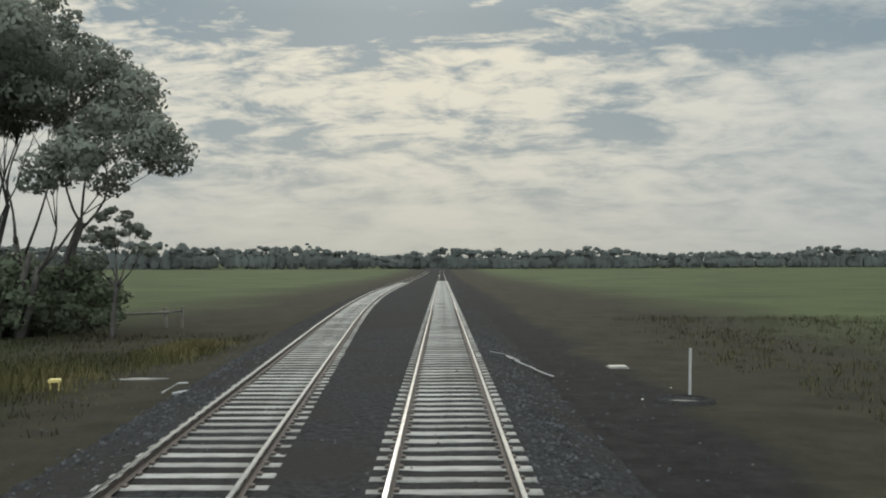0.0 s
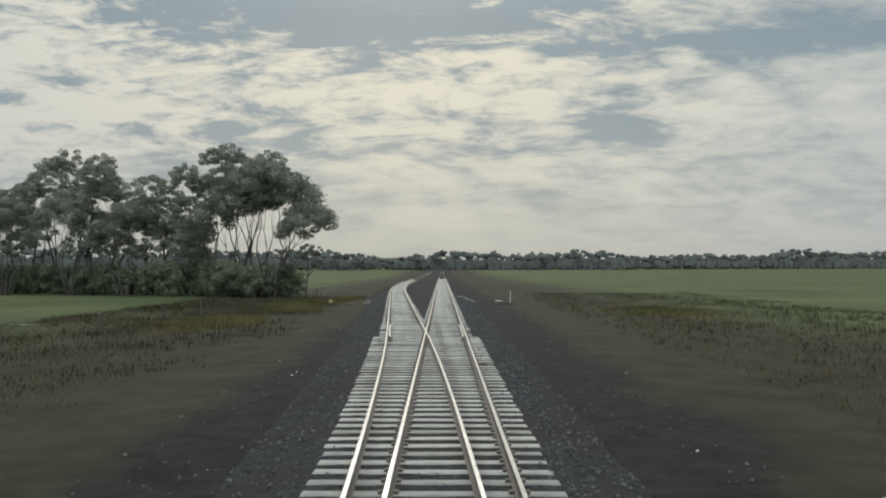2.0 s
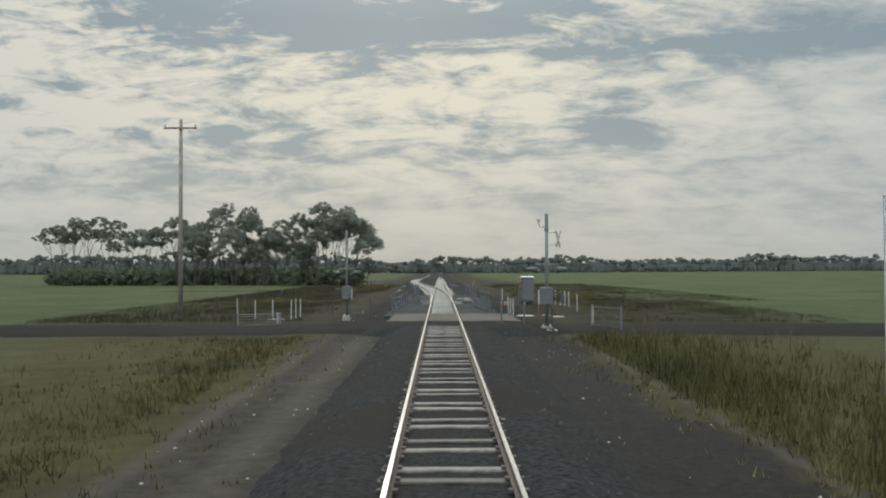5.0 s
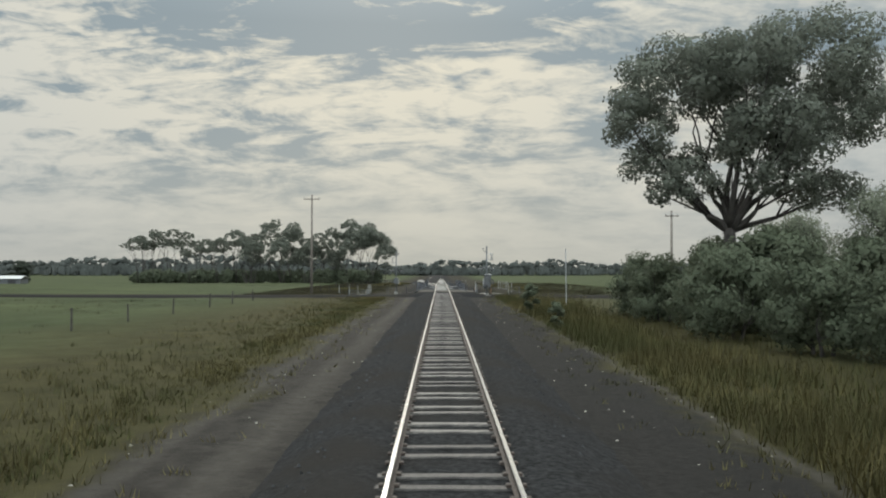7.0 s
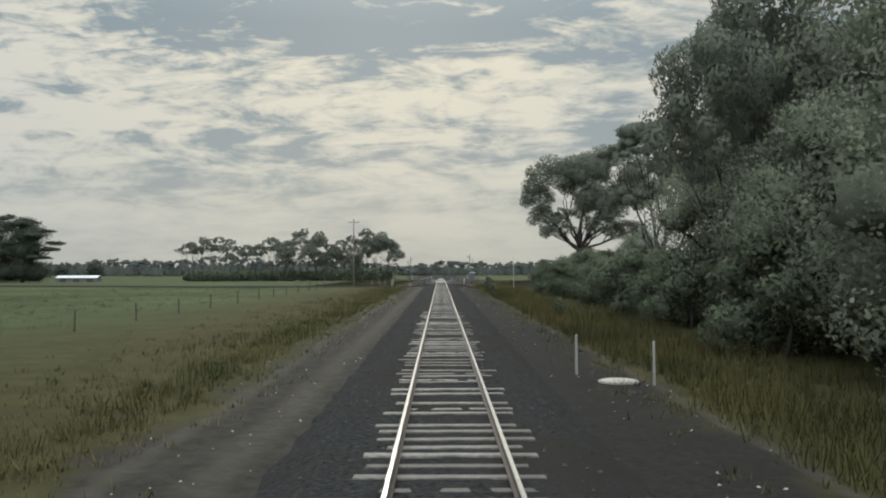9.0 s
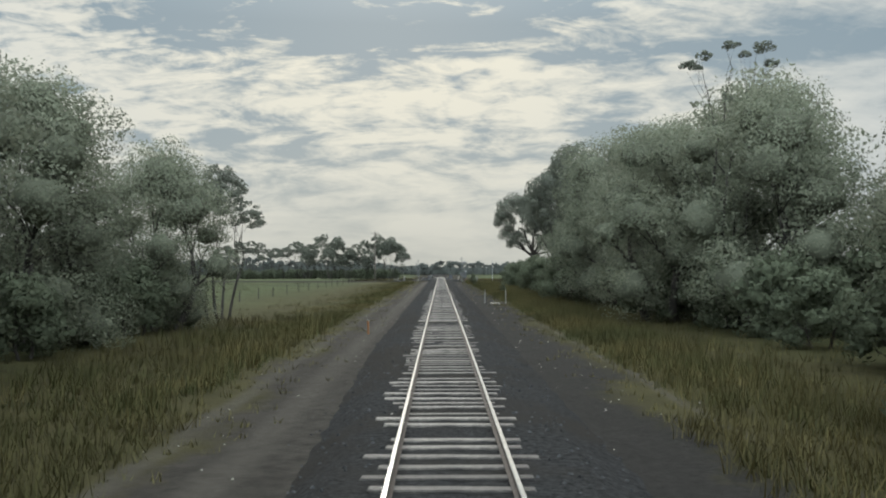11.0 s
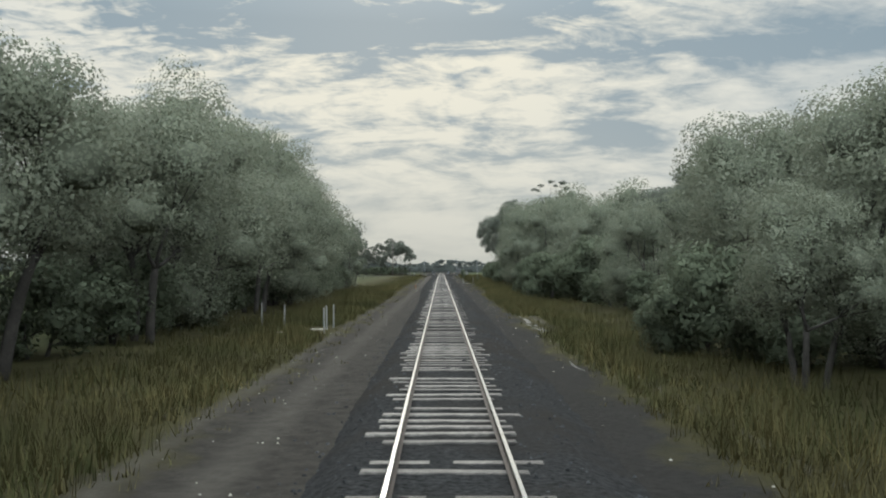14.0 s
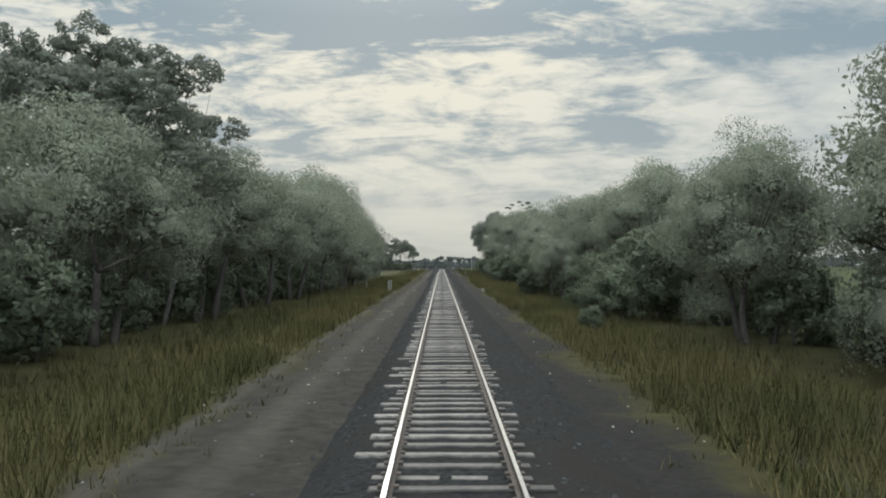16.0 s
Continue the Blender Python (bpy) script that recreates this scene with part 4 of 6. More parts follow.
WEST = [("r", -16.5, -262, 0.60, 0), ("w", -17.5, -271, 0.86, 20), ("w", -19.5, -282, 1.05, 40), ("w", -20.0, -295, 1.25, 0), ("w", -19.5, -306, 1.36, 100), ("w", -20.5, -318, 1.50, 30), ("w", -16.0, -326, 0.95, 10), ("w", -21.5, -330, 1.38, 0),
        ("s", -15.4, -338, 0.95, 60), ("w", -17.0, -351, 1.12, 150), ("w", -23, -346, 1.2, 0), ("s", -15.6, -362, 1.05, 210), ("w", -21, -371, 0.95, 0), ("s", -16.0, -375, 1.0, 20), ("s", -16.2, -388, 0.98, 130), ("w", -22, -397, 1.15, 0),
        ("r", -19.0, -404, 0.90, 60), ("s", -16.0, -404, 1.02, 0), ("s", -16.4, -418, 0.94, 60), ("w", -23, -421, 1.15, 0), ("s", -17, -432, 1.0, 90), ("r", -24, -410, 0.92, 20), ("r", -21.5, -407, 0.94, 130), ("r", -27.5, -405, 1.0, 200), ("r", -17.5, -409, 0.80, 310), ("w", -25, -384, 1.1, 50)]
KINDS = {"g": [BIG_GUM], "p": [WIDE_GUM], "r": ROW_GUMS, "t": [SLIM_GUM], "w": WATTLES, "s": STEMMED, "b": BUSHES}
for kind, px, py, s, turn in EAST + WEST:
    if px < 0:
        px, s = px + 1.9, s * 1.05
    elif py < -285:
        px, s = px - 0.6, s * 1.2
    choice = KINDS[kind]
    if abs(px) > (18.0 if px > 0 else 19.0) and kind in "ws" and not -226 < py < -205:
        choice = WATTLES_FAR if kind == "w" else STEMMED_FAR
    put(rt.choice(choice), px, py, s, turn)
for proto, px, py, s in ((BUSHES[0], 10.8, -303, 1.1), (BUSHES[1], 11.0, -311, 1.1), (BUSHES[2], 9.9, -368, 0.95), (STEMMED[0], 10.0, -377, 0.55), (BUSHES[1], 12.5, -371, 1.1),
                         (BUSHES[0], 9.4, -406, 0.72), (BUSHES[1], 8.8, -366.5, 0.55), (BUSHES[0], 7.2, -412, 0.28), (ROUND_GUM, 20.6, -327, 0.80), (BIG_GUM, 19.0, -221, 0.78), (BUSHES[2], 11.0, -392, 0.9)):
    put(proto, px, py, s, 37 * px)
put(SMALL_GUM, 13.2, -225, 0.86, 40, 1.36)
put(WATTLES[1], 14.2, -263, 1.12, 70)
for side in (-1, 1):
    py = -268.0 if side < 0 else -232.0
    while py > -455:
        px = rt.uniform(15.0, 17.0) if py > -300 else rt.uniform(14.0, 16.2)
        put(rt.choice(BUSHES_FAR), side * px, py, rt.uniform(0.62, 0.95), rt.uniform(0, 360))
        if rt.random() < 0.45:
            put(rt.choice(BUSHES_FAR), side * rt.uniform(20, 27), py + rt.uniform(-3, 3), rt.uniform(0.8, 1.3), rt.uniform(0, 360))
        py -= rt.uniform(5.0, 7.5)
for px, py, s in ((6.5, -141.6, 1.15), (6.2, -158.3, 0.8), (8.3, -201.5, 0.7)):
    put(rt.choice(SHRUBS), px, py, s, rt.uniform(0, 360))
# old cypress and small trees by the sheds across the paddock
for px, py, s in ((-126.5, 0, 1.28), (-139, 6, 1.36), (-153, 2, 1.3), (-131, 66, 0.46), (-146, 72, 0.40)):
    put(CYPRESS, px, py, s, rt.uniform(0, 360))


def build_far_woods():
    """The belts of trees that close the view: rounded crowns at uneven heights over dense undergrowth."""
    rnd = np.random.default_rng(4)
    puffs = []
    for x in np.arange(-700, 1500, 3.6):
        base = 640 + 60 * math.sin(x * 0.004) + max(0, x - 150) * 0.35
        grove = 1.0 + 0.13 * math.sin(x * 0.021) + 0.10 * math.sin(x * 0.057 + 1) + 0.06 * math.sin(x * 0.19)
        rise = (1.18 if x < -60 else 1.0) * (1 + max(0, x - 150) * 0.00055)
        for k in range(3):
            y = base + rnd.uniform(-30, 25)
            px, r = x + rnd.uniform(-4, 4), rnd.uniform(1.6, 4.2)
            h = rnd.uniform(10.6, 13.9) * grove * rise * (1.1 if rnd.random() < 0.06 else 1.0)
            puffs.append((px, y, ground_z(px, y) + h - r * 0.6, r, r, r * rnd.uniform(0.5, 0.75)))
        puffs.append((x + rnd.uniform(-3, 3), base - 12, ground_z(x, base) + 3.6 * rise, rnd.uniform(3, 7), 4, 5.2 * rise * grove))
        puffs.append((x + rnd.uniform(-3, 3), base + 5, ground_z(x, base) + 5.5 * rise, rnd.uniform(3, 6), 4, 5.8 * rise * grove))
    hearts = [(x, y, z, a * 0.72, b * 0.72, c * 0.78) for x, y, z, a, b, c in puffs]
    crowns = leaf_mesh("far_woods", puffs, 150000, 0.6, 4, LEAF_FAR, fill=0.35, hearts=hearts, mass=MASSES["far_leaves"], rounded=0.3)
    tagged(new("far_woods", crowns), "distant belt of dark trees along the horizon", "trees", kind="stuff")


build_far_woods()


def build_grass():
    """Long grass beside the line, thinner over the paddock edges."""
    rnd = np.random.default_rng(9)
    n = 62000
    side = np.where(rnd.random(n) < 0.5, -1, 1)
    y = rnd.uniform(-475, 40, n)
    near = np.where(y < -300, np.where(side > 0, 4.5, 5.3), np.where(side > 0, 5.7, 6.0))
    x = side * (near + np.abs(rnd.normal(0, 3.3, n)) * np.where(y > -98, 2.2, 1.0) + 0.7 * rnd.random(n))
    keep = ~((y > -108) & (y < -97)) & ~((y > -100) & (np.abs(x) < 9.5)) & (rnd.random(n) < np.where(y > -98, 0.25, 1.0))
    keep &= ~((y > -30) & (x < 0) & (x > -13))
    for x0, x1, y0, y1 in ((-7.2, -5.3, -358.5, -353.0), (4.0, 6.3, -358.5, -343.0), (3.5, 6.6, -242.0, -233.0)):
        keep &= ~((x > x0) & (x < x1) & (y > y0) & (y < y1))
    keep &= ~((x < -8.5) & (y > -262) & (y < -112) & (rnd.random(n) < 0.55))
    x, y = x[keep], y[keep]
    for name, mat, lo, hi, pick, label in (("long_grass", GRASS_DRY, 0.35, 0.95, slice(0, None, 2), "long dry yellow-brown grass beside the railway"),
                                           ("green_weeds", GRASS_GREEN, 0.25, 0.7, slice(1, None, 2), "green weeds and grass beside the railway")):
        tx, ty = x[pick], y[pick]
        blades = 8
        bx = np.repeat(tx, blades) + rnd.normal(0, 0.13, len(tx) * blades)
        by = np.repeat(ty, blades) + rnd.normal(0, 0.13, len(tx) * blades)
        m = len(bx)
        clump = np.sin(bx * 0.9 + 3 * np.sin(by * 0.21)) * np.sin(by * 0.37) * 0.35 + 0.8
        h = rnd.uniform(lo, hi, m) * clump * np.where((bx < 0) & (by > -262), 0.45, 1.0) * np.where(by > -98, 0.55, 1.0)
        bz = np.array([ground_z(a, b) for a, b in zip(bx, by)]) - 0.03
        w = rnd.uniform(0.007, 0.018, m)
        ang = rnd.uniform(0, 6.283, m)
        lean = rnd.normal(0, 0.28, (m, 2)) * h[:, None]
        v = np.stack([np.stack([bx - np.cos(ang) * w, by - np.sin(ang) * w, bz], 1), np.stack([bx + np.cos(ang) * w, by + np.sin(ang) * w, bz], 1),
                      np.stack([bx + lean[:, 0], by + lean[:, 1], bz + h], 1)], 1).reshape(-1, 3)
        me = bpy.data.meshes.new(name)
        me.vertices.add(3 * m)
        me.vertices.foreach_set("co", v.ravel())
        me.loops.add(3 * m)
        me.loops.foreach_set("vertex_index", np.arange(3 * m))
        me.polygons.add(m)
        me.polygons.foreach_set("loop_start", np.arange(0, 3 * m, 3))
        me.update(calc_edges=True)
        lean_normals(me, np.stack([lean[:, 0] + np.cos(ang) * 0.3, lean[:, 1] + np.sin(ang) * 0.3, 0 * h], 1))
        me.materials.append(mat)
        tagged(new(name, me), label, "grass", kind="stuff")


build_grass()


def build_earth_weeds():
    """Small sparse tufts on the bare earth between ballast and long grass."""
    rnd = np.random.default_rng(12)
    n = 2600
    tx = rnd.choice((-1, 1), n) * (6.0 - np.abs(rnd.normal(0, 1.0, n)))
    ty = rnd.uniform(-470, -108, n)
    keep = np.abs(tx) > 3.2
    tx, ty = np.repeat(tx[keep], 7), np.repeat(ty[keep], 7)
    m = len(tx)
    bx, by = tx + rnd.normal(0, 0.09, m), ty + rnd.normal(0, 0.09, m)
    h, w, ang = rnd.uniform(0.05, 0.24, m), rnd.uniform(0.008, 0.02, m), rnd.uniform(0, 6.283, m)
    bz = np.array([ground_z(a, c) for a, c in zip(bx, by)]) - 0.02
    lean = rnd.normal(0, 0.35, (m, 2)) * h[:, None]
    v = np.stack([np.stack([bx - np.cos(ang) * w, by - np.sin(ang) * w, bz], 1), np.stack([bx + np.cos(ang) * w, by + np.sin(ang) * w, bz], 1),
                  np.stack([bx + lean[:, 0], by + lean[:, 1], bz + h], 1)], 1).reshape(-1, 3)
    me = mesh_from("earth_weeds", v.tolist(), np.arange(3 * m).reshape(-1, 3).tolist(), GRASS_DRY, smooth=True)
    lean_normals(me, np.stack([lean[:, 0], lean[:, 1], 0 * h], 1))
    tagged(new("earth_weeds", me), "small sparse dry weeds on bare earth", "grass", kind="stuff")


build_earth_weeds()


def build_stones():
    """Loose ballast stones on the shoulders and pale ones strewn over the earth strip."""
    rnd = random.Random(21)
    b = Build()

    def stone(x, y, z, r):
        k = len(b.v)
        a = rnd.uniform(0, 6.283)
        for q in range(4):
            w, s = a + q * 1.571 + rnd.uniform(-0.4, 0.4), r * rnd.uniform(0.7, 1.25)
            b.v.append((x + math.cos(w) * s, y + math.sin(w) * s, z - 0.2 * r))
        top = z + r * rnd.uniform(0.35, 0.8)
        for q in (0.5, 2.5):
            w, s = a + q * 1.571, r * rnd.uniform(0.2, 0.45)
            b.v.append((x + math.cos(w) * s, y + math.sin(w) * s, top + r * rnd.uniform(-0.15, 0.15)))
        b.f += [(k, k + 1, k + 4), (k + 1, k + 2, k + 5, k + 4), (k + 2, k + 3, k + 5), (k + 3, k, k + 4, k + 5)]

    for i in range(21000):
        y = rnd.uniform(-455, 60) if i % 5 < 2 else rnd.uniform(-62, 36)
        side = rnd.choice((-1, 1))
        edge = 1.95 if side > 0 else -min(-1.95, siding_x(y) - 1.95 if y > TOE else -1.95)
        u = rnd.random()
        if u < 0.7:
            x, z = (side * (edge - 0.9 + 1.1 * rnd.random()), -0.195) if y < TOE or rnd.random() < 0.4 else (rnd.uniform(-edge if side > 0 else -edge, 1.9) if side < 0 else rnd.uniform(1.1, 1.95), -0.19)
            if -99 < y < -58 and abs(x) > 0.9:
                continue
        else:
            t = rnd.random()
            x, z = side * (edge + 1.2 * t), -0.215 - 0.47 * t
            if y > -58 and rnd.random() < 0.3:
                x = side * (edge + rnd.uniform(1.1, 3.4))
                z = ground_z(x, y) - grade(y)
            if -99 < y < -58:
                continue
        if -106 < y < -98.5:
            continue
        stone(x, y, grade(y) + z, rnd.uniform(0.02, 0.05) if y < -58 else rnd.uniform(0.022, 0.055))
    for i in range(900):
        y = rnd.gauss(-77.5, 3.2)
        x = -1.5 - abs(rnd.gauss(0.7, 0.7)) if i % 3 else 1.5 + abs(rnd.gauss(0.1, 0.4))
        if -83.4 < y < -73.5 and abs(x) < 3.3:
            stone(x, y, grade(y) - 0.155, rnd.uniform(0.02, 0.055))
    tagged(new("ballast_stones", b.mesh("ballast_stones", STONE)), "loose dark crushed stones along the ballast", "stones", kind="stuff")
    b = Build()
    for i in range(1500):
        y = rnd.uniform(-460, 30)
        x = rnd.choice((-1, 1)) * rnd.uniform(2.9, 6.3)
        if y > -106 and (abs(x) < 4 or i % 4):
            continue
        stone(x, y, ground_z(x, y), rnd.uniform(0.015, 0.045))
    tagged(new("pale_stones", b.mesh("pale_stones", LID)), "pale loose stones strewn on bare earth", "stones", kind="stuff")


build_stones()


def blades_mesh(name, bx, by, bz, h, wide, mat, rnd):
    """Single grass blades at the given feet and heights."""
    m = len(bx)
    w, ang = rnd.uniform(wide * 0.4, wide, m), rnd.uniform(0, 6.283, m)
    lean = rnd.normal(0, 0.3, (m, 2)) * h[:, None]
    v = np.stack([np.stack([bx - np.cos(ang) * w, by - np.sin(ang) * w, bz], 1), np.stack([bx + np.cos(ang) * w, by + np.sin(ang) * w, bz], 1),
                  np.stack([bx + lean[:, 0], by + lean[:, 1], bz + h], 1)], 1).reshape(-1, 3)
    me = mesh_from(name, v.tolist(), np.arange(3 * m).reshape(-1, 3).tolist(), mat, smooth=True)
    lean_normals(me, np.stack([lean[:, 0], lean[:, 1], 0 * h], 1))
    return me


def build_rough_grass():
    """Rough grass and reeds in patches on the paddock edges near the works, with a few stands of tall dry grass."""
    rnd = np.random.default_rng(31)
    zones = [(-26, -8, -96, -28, 11000, 0.10, 0.34), (-26, -8, -28, 44, 11000, 0.12, 0.42), (9.0, 34, -60, 60, 9000, 0.10, 0.34), (9.5, 26, -96, -56, 4000, 0.08, 0.26), (-60, -21, -250, -110, 2600, 0.10, 0.30)]
    bx, by, bz, h = [], [], [], []
    for x0, x1, y0, y1, n, lo, hi in zones:
        tx, ty = rnd.uniform(x0, x1, n), rnd.uniform(y0, y1, n)
        thick = 0.5 + 0.5 * np.sin(tx * 0.41 + 2 * np.sin(ty * 0.13)) * np.sin(ty * 0.23 + 1.7 * np.sin(tx * 0.19))
        inner = np.minimum(np.abs(tx - x0), np.abs(tx - x1)) if x1 - x0 > 30 else np.abs(tx) - min(abs(x0), abs(x1))
        keep = (rnd.random(n) < 0.25 + 0.75 * thick) & ~((ty > -109) & (ty < -96))
        keep &= rnd.random(n) < np.clip(inner / 6.0 + 0.35 * (thick - 0.6), 0.02, 1)
        keep &= np.array([not (a < 0 and siding_x(c) - 3.6 < a and c > TOE) for a, c in zip(tx, ty)])
        tx, ty, thick = tx[keep], ty[keep], thick[keep]
        tz = np.array([ground_z(a, c) for a, c in zip(tx, ty)])
        k = 10
        bx.append(np.repeat(tx, k) + rnd.normal(0, 0.22, len(tx) * k))
        by.append(np.repeat(ty, k) + rnd.normal(0, 0.22, len(tx) * k))
        bz.append(np.repeat(tz, k) - 0.03)
        h.append(rnd.uniform(lo, hi, len(tx) * k) * np.repeat(0.6 + 0.5 * thick, k))
    me = blades_mesh("rough_tussocks", *(np.concatenate(q) for q in (bx, by, bz, h)), 0.02, SEDGE, rnd)
    tagged(new("rough_tussocks", me), "rough dry tussocks on the paddock edge", "grass", kind="stuff")
    bx, by, bz, h = [], [], [], []
    for cx, cy, sx, sy, n, top in ((8.6, -51.5, 0.5, 1.7, 700, 0.62), (9.8, -53.5, 0.6, 1.2, 500, 0.70), (11.2, -57.0, 0.9, 1.8, 900, 0.60), (15.5, -47.0, 1.8, 3.0, 1100, 0.55), (-13.5, 24.0, 1.6, 4.5, 1500, 0.65),
                                   (-10.6, 34.0, 0.8, 3.0, 700, 0.6), (-12.4, 12.0, 1.2, 3.0, 700, 0.5), (-14.5, -6.0, 2.0, 4.0, 1200, 0.5), (17.0, 8.0, 2.5, 5.0, 900, 0.5), (-16.0, -60.0, 2.0, 6.0, 1200, 0.45)):
        tx, ty = rnd.normal(cx, sx, n), rnd.normal(cy, sy, n)
        away = ((tx - cx) / sx) ** 2 + ((ty - cy) / sy) ** 2
        k = 7
        bx.append(np.repeat(tx, k) + rnd.normal(0, 0.12, n * k))
        by.append(np.repeat(ty, k) + rnd.normal(0, 0.12, n * k))
        bz.append(np.repeat(np.array([ground_z(a, c) for a, c in zip(tx, ty)]), k) - 0.03)
        h.append(top * rnd.uniform(0.5, 1.1, n * k) * np.repeat(np.exp(-0.16 * away), k))
    me = blades_mesh("tall_dry_grass", *(np.concatenate(q) for q in (bx, by, bz, h)), 0.017, GRASS_DRY, rnd)
    tagged(new("tall_dry_grass", me), "stands of tall pale dry grass on the verge", "grass", kind="stuff")


build_rough_grass()


# ---------------------------------------------------------------- the crossing's things
def marker_post(name, x, y, h, mat, label, r=0.05, category="post", group="marker posts"):
    b = Build().tube([(0, 0, -0.3), (0, 0, h - 0.03), (0, 0, h)], [r, r, r * 0.7], 10)
    ob = new(name, b.mesh(name, mat, False))
    ob.matrix_basis = pose(x, y, ground_z(x, y), random.Random(int(x * 31 + y * 7)).uniform(-1, 1), random.Random(int(x * 17 + y * 3)).uniform(-1.2, 1.2), 0)
    cap = Build().tube([(0, 0, h - 0.02), (0, 0, h + 0.015), (0, 0, h + 0.03)], [r * 1.08, r * 1.08, r * 0.4], 10)
    child("cap", cap.mesh("cap", WHITE_PAINT), ob)
    return tagged(ob, label, category, group)


def pit_lid(x, y, r, label="round pale concrete pit lid on the ground", square=False):
    thing = tagged(empty("pit_lid", x, y, ground_z(x, y)), label, "pit cover", "pit covers")
    b = Build()
    if square:
        b.box(0, 0, -0.035, 2 * r, 1.5 * r, 0.16, 0.1, 0.02)
    else:
        b.tube([(0, 0, -0.1), (0, 0, 0.02), (0, 0, 0.035)], [r, r, r - 0.03], 28)
    child("rim", b.mesh("rim", CONCRETE), thing)
    c = Build()
    if square:
        c.box(0, 0, 0.056, 1.7 * r, 1.2 * r, 0.03, 0.1, 0.008)
    else:
        c.tube([(0, 0, 0.033), (0, 0, 0.046), (0, 0, 0.052)], [r * 0.86, r * 0.86, r * 0.84], 28)
    child("cover", c.mesh("cover", LID), thing)
    return thing


def crossing_mast(x, y, side):
    """A level crossing signal: mast, bell lamp, sign boards seen edge-on, two lamp units and a boom mechanism."""
    thing = tagged(empty("crossing_signal", x, y, ground_z(x, y)), "grey level crossing signal mast with hooded lamps and boom mechanism", "signal", "crossing signals")
    child("base", Build().box(0, 0, 0.0, 0.55, 0.55, 0.34, 0, 0.04).mesh("base", CONCRETE), thing)
    for i in range(4):
        sx, sy = (-1, 1)[i % 2] * 0.17, (-1, 1)[i // 2] * 0.17
        child("bolt", Build().tube([(sx, sy, 0.16), (sx, sy, 0.26)], 0.025, 6).mesh("bolt", GALV), thing)
    child("mast", Build().tube([(0, 0, 0.15), (0, 0, 3.2), (0, 0, 4.85)], [0.085, 0.08, 0.075], 14).mesh("mast", GREY_PAINT, True), thing)
    child("mast_top", Build().box(0, 0, 5.14, 0.16, 0.16, 0.72, 0, 0.02).mesh("mast_top", GREY_PAINT), thing, None, "square grey upper mast section")
    child("collar", Build().tube([(0, 0, 4.66), (0, 0, 4.84)], 0.105, 12).mesh("collar", GREY_PAINT), thing)
    arm = child("lamp_bracket", Build().tube([(-side * 0.05, 0, 4.88), (-side * 0.24, 0, 4.88), (-side * 0.35, 0, 4.93), (-side * 0.38, 0, 5.0), (-side * 0.39, 0, 5.12)], 0.028, 8).mesh("lamp_bracket", GALV, True), thing)
    child("lamp_globe", Build().tube([(-side * 0.39, 0, 5.12), (-side * 0.39, 0, 5.16), (-side * 0.39, 0, 5.26), (-side * 0.39, 0, 5.30)], [0.10, 0.09, 0.08, 0.04], 12).mesh("lamp_globe", WHITE_PAINT, True), arm, None, "small pale glass globe")
    for z in (4.02, 4.60):
        child("sign_bracket", Build().box(side * 0.30, 0, z, 0.52, 0.06, 0.05).box(side * 0.48, 0, z + 0.02, 0.16, 0.08, 0.07).mesh("sign_bracket", GALV), thing)
    sign = Build()
    for turn in (1, -1):
        k = len(sign.v)
        for xx in (0.555, 0.575):
            for u, w in ((-0.62, -0.09), (0.62, -0.09), (0.62, 0.09), (-0.62, 0.09)):
                a = radians(38) * turn
                sign.v.append((side * (xx + 0.02 * (turn > 0) + 0.36 * (u * math.cos(a) - w * math.sin(a))), u * math.cos(a) - w * math.sin(a), 4.31 + u * math.sin(a) + w * math.cos(a)))
        sign.f += [(k, k + 1, k + 2, k + 3), (k + 4, k + 5, k + 6, k + 7)] + [(k + i, k + (i + 1) % 4, k + 4 + (i + 1) % 4, k + 4 + i) for i in range(4)]
    child("cross_sign", sign.mesh("cross_sign", WHITE_PAINT), thing, None, "white crossed sign boards")
    child("crossarm", Build().tube([(-0.56, 0, 3.1), (0.56, 0, 3.1)], 0.035, 8).mesh("crossarm", GREY_PAINT), thing)
    child("arm_clamp", Build().tube([(0, 0, 3.0), (0, 0, 3.2)], 0.15, 12).mesh("arm_clamp", GREY_PAINT), thing)
    for s in (-1, 1):
        lamp = child("lamp_unit", Build().tube([(s * 0.46, 0, 2.84), (s * 0.52, 0, 2.84), (s * 0.60, 0, 2.84)], [0.09, 0.15, 0.16], 18).tube([(s * 0.40, 0, 2.84), (s * 0.47, 0, 2.84)], [0.07, 0.09], 12).tube([(s * 0.5, 0, 2.9), (s * 0.5, 0, 3.12)], 0.03, 8).mesh("lamp_unit", BLACK_PLASTIC), thing, None, "black hooded crossing lamp")
        hood = Build()
        n = 9
        for i in range(n):
            w = math.pi * (0.05 + 0.9 * i / (n - 1))
            for xx, r in ((0.58, 0.13), (0.98, 0.11)):
                hood.v.append((s * xx, math.cos(w) * r, 2.84 + math.sin(w) * r))
                hood.v.append((s * xx, math.cos(w) * (r + 0.012), 2.84 + math.sin(w) * (r + 0.012)))
        for i in range(n - 1):
            k = 4 * i
            hood.f += [(k, k + 4, k + 6, k + 2), (k + 1, k + 3, k + 7, k + 5), (k + 2, k + 6, k + 7, k + 3)]
        child("hood", hood.mesh("hood", BLACK_PLASTIC), lamp)
        child("lens", Build().tube([(s * 0.60, 0, 2.84), (s * 0.615, 0, 2.84)], [0.12, 0.10], 16).mesh("lens", LENS), lamp)
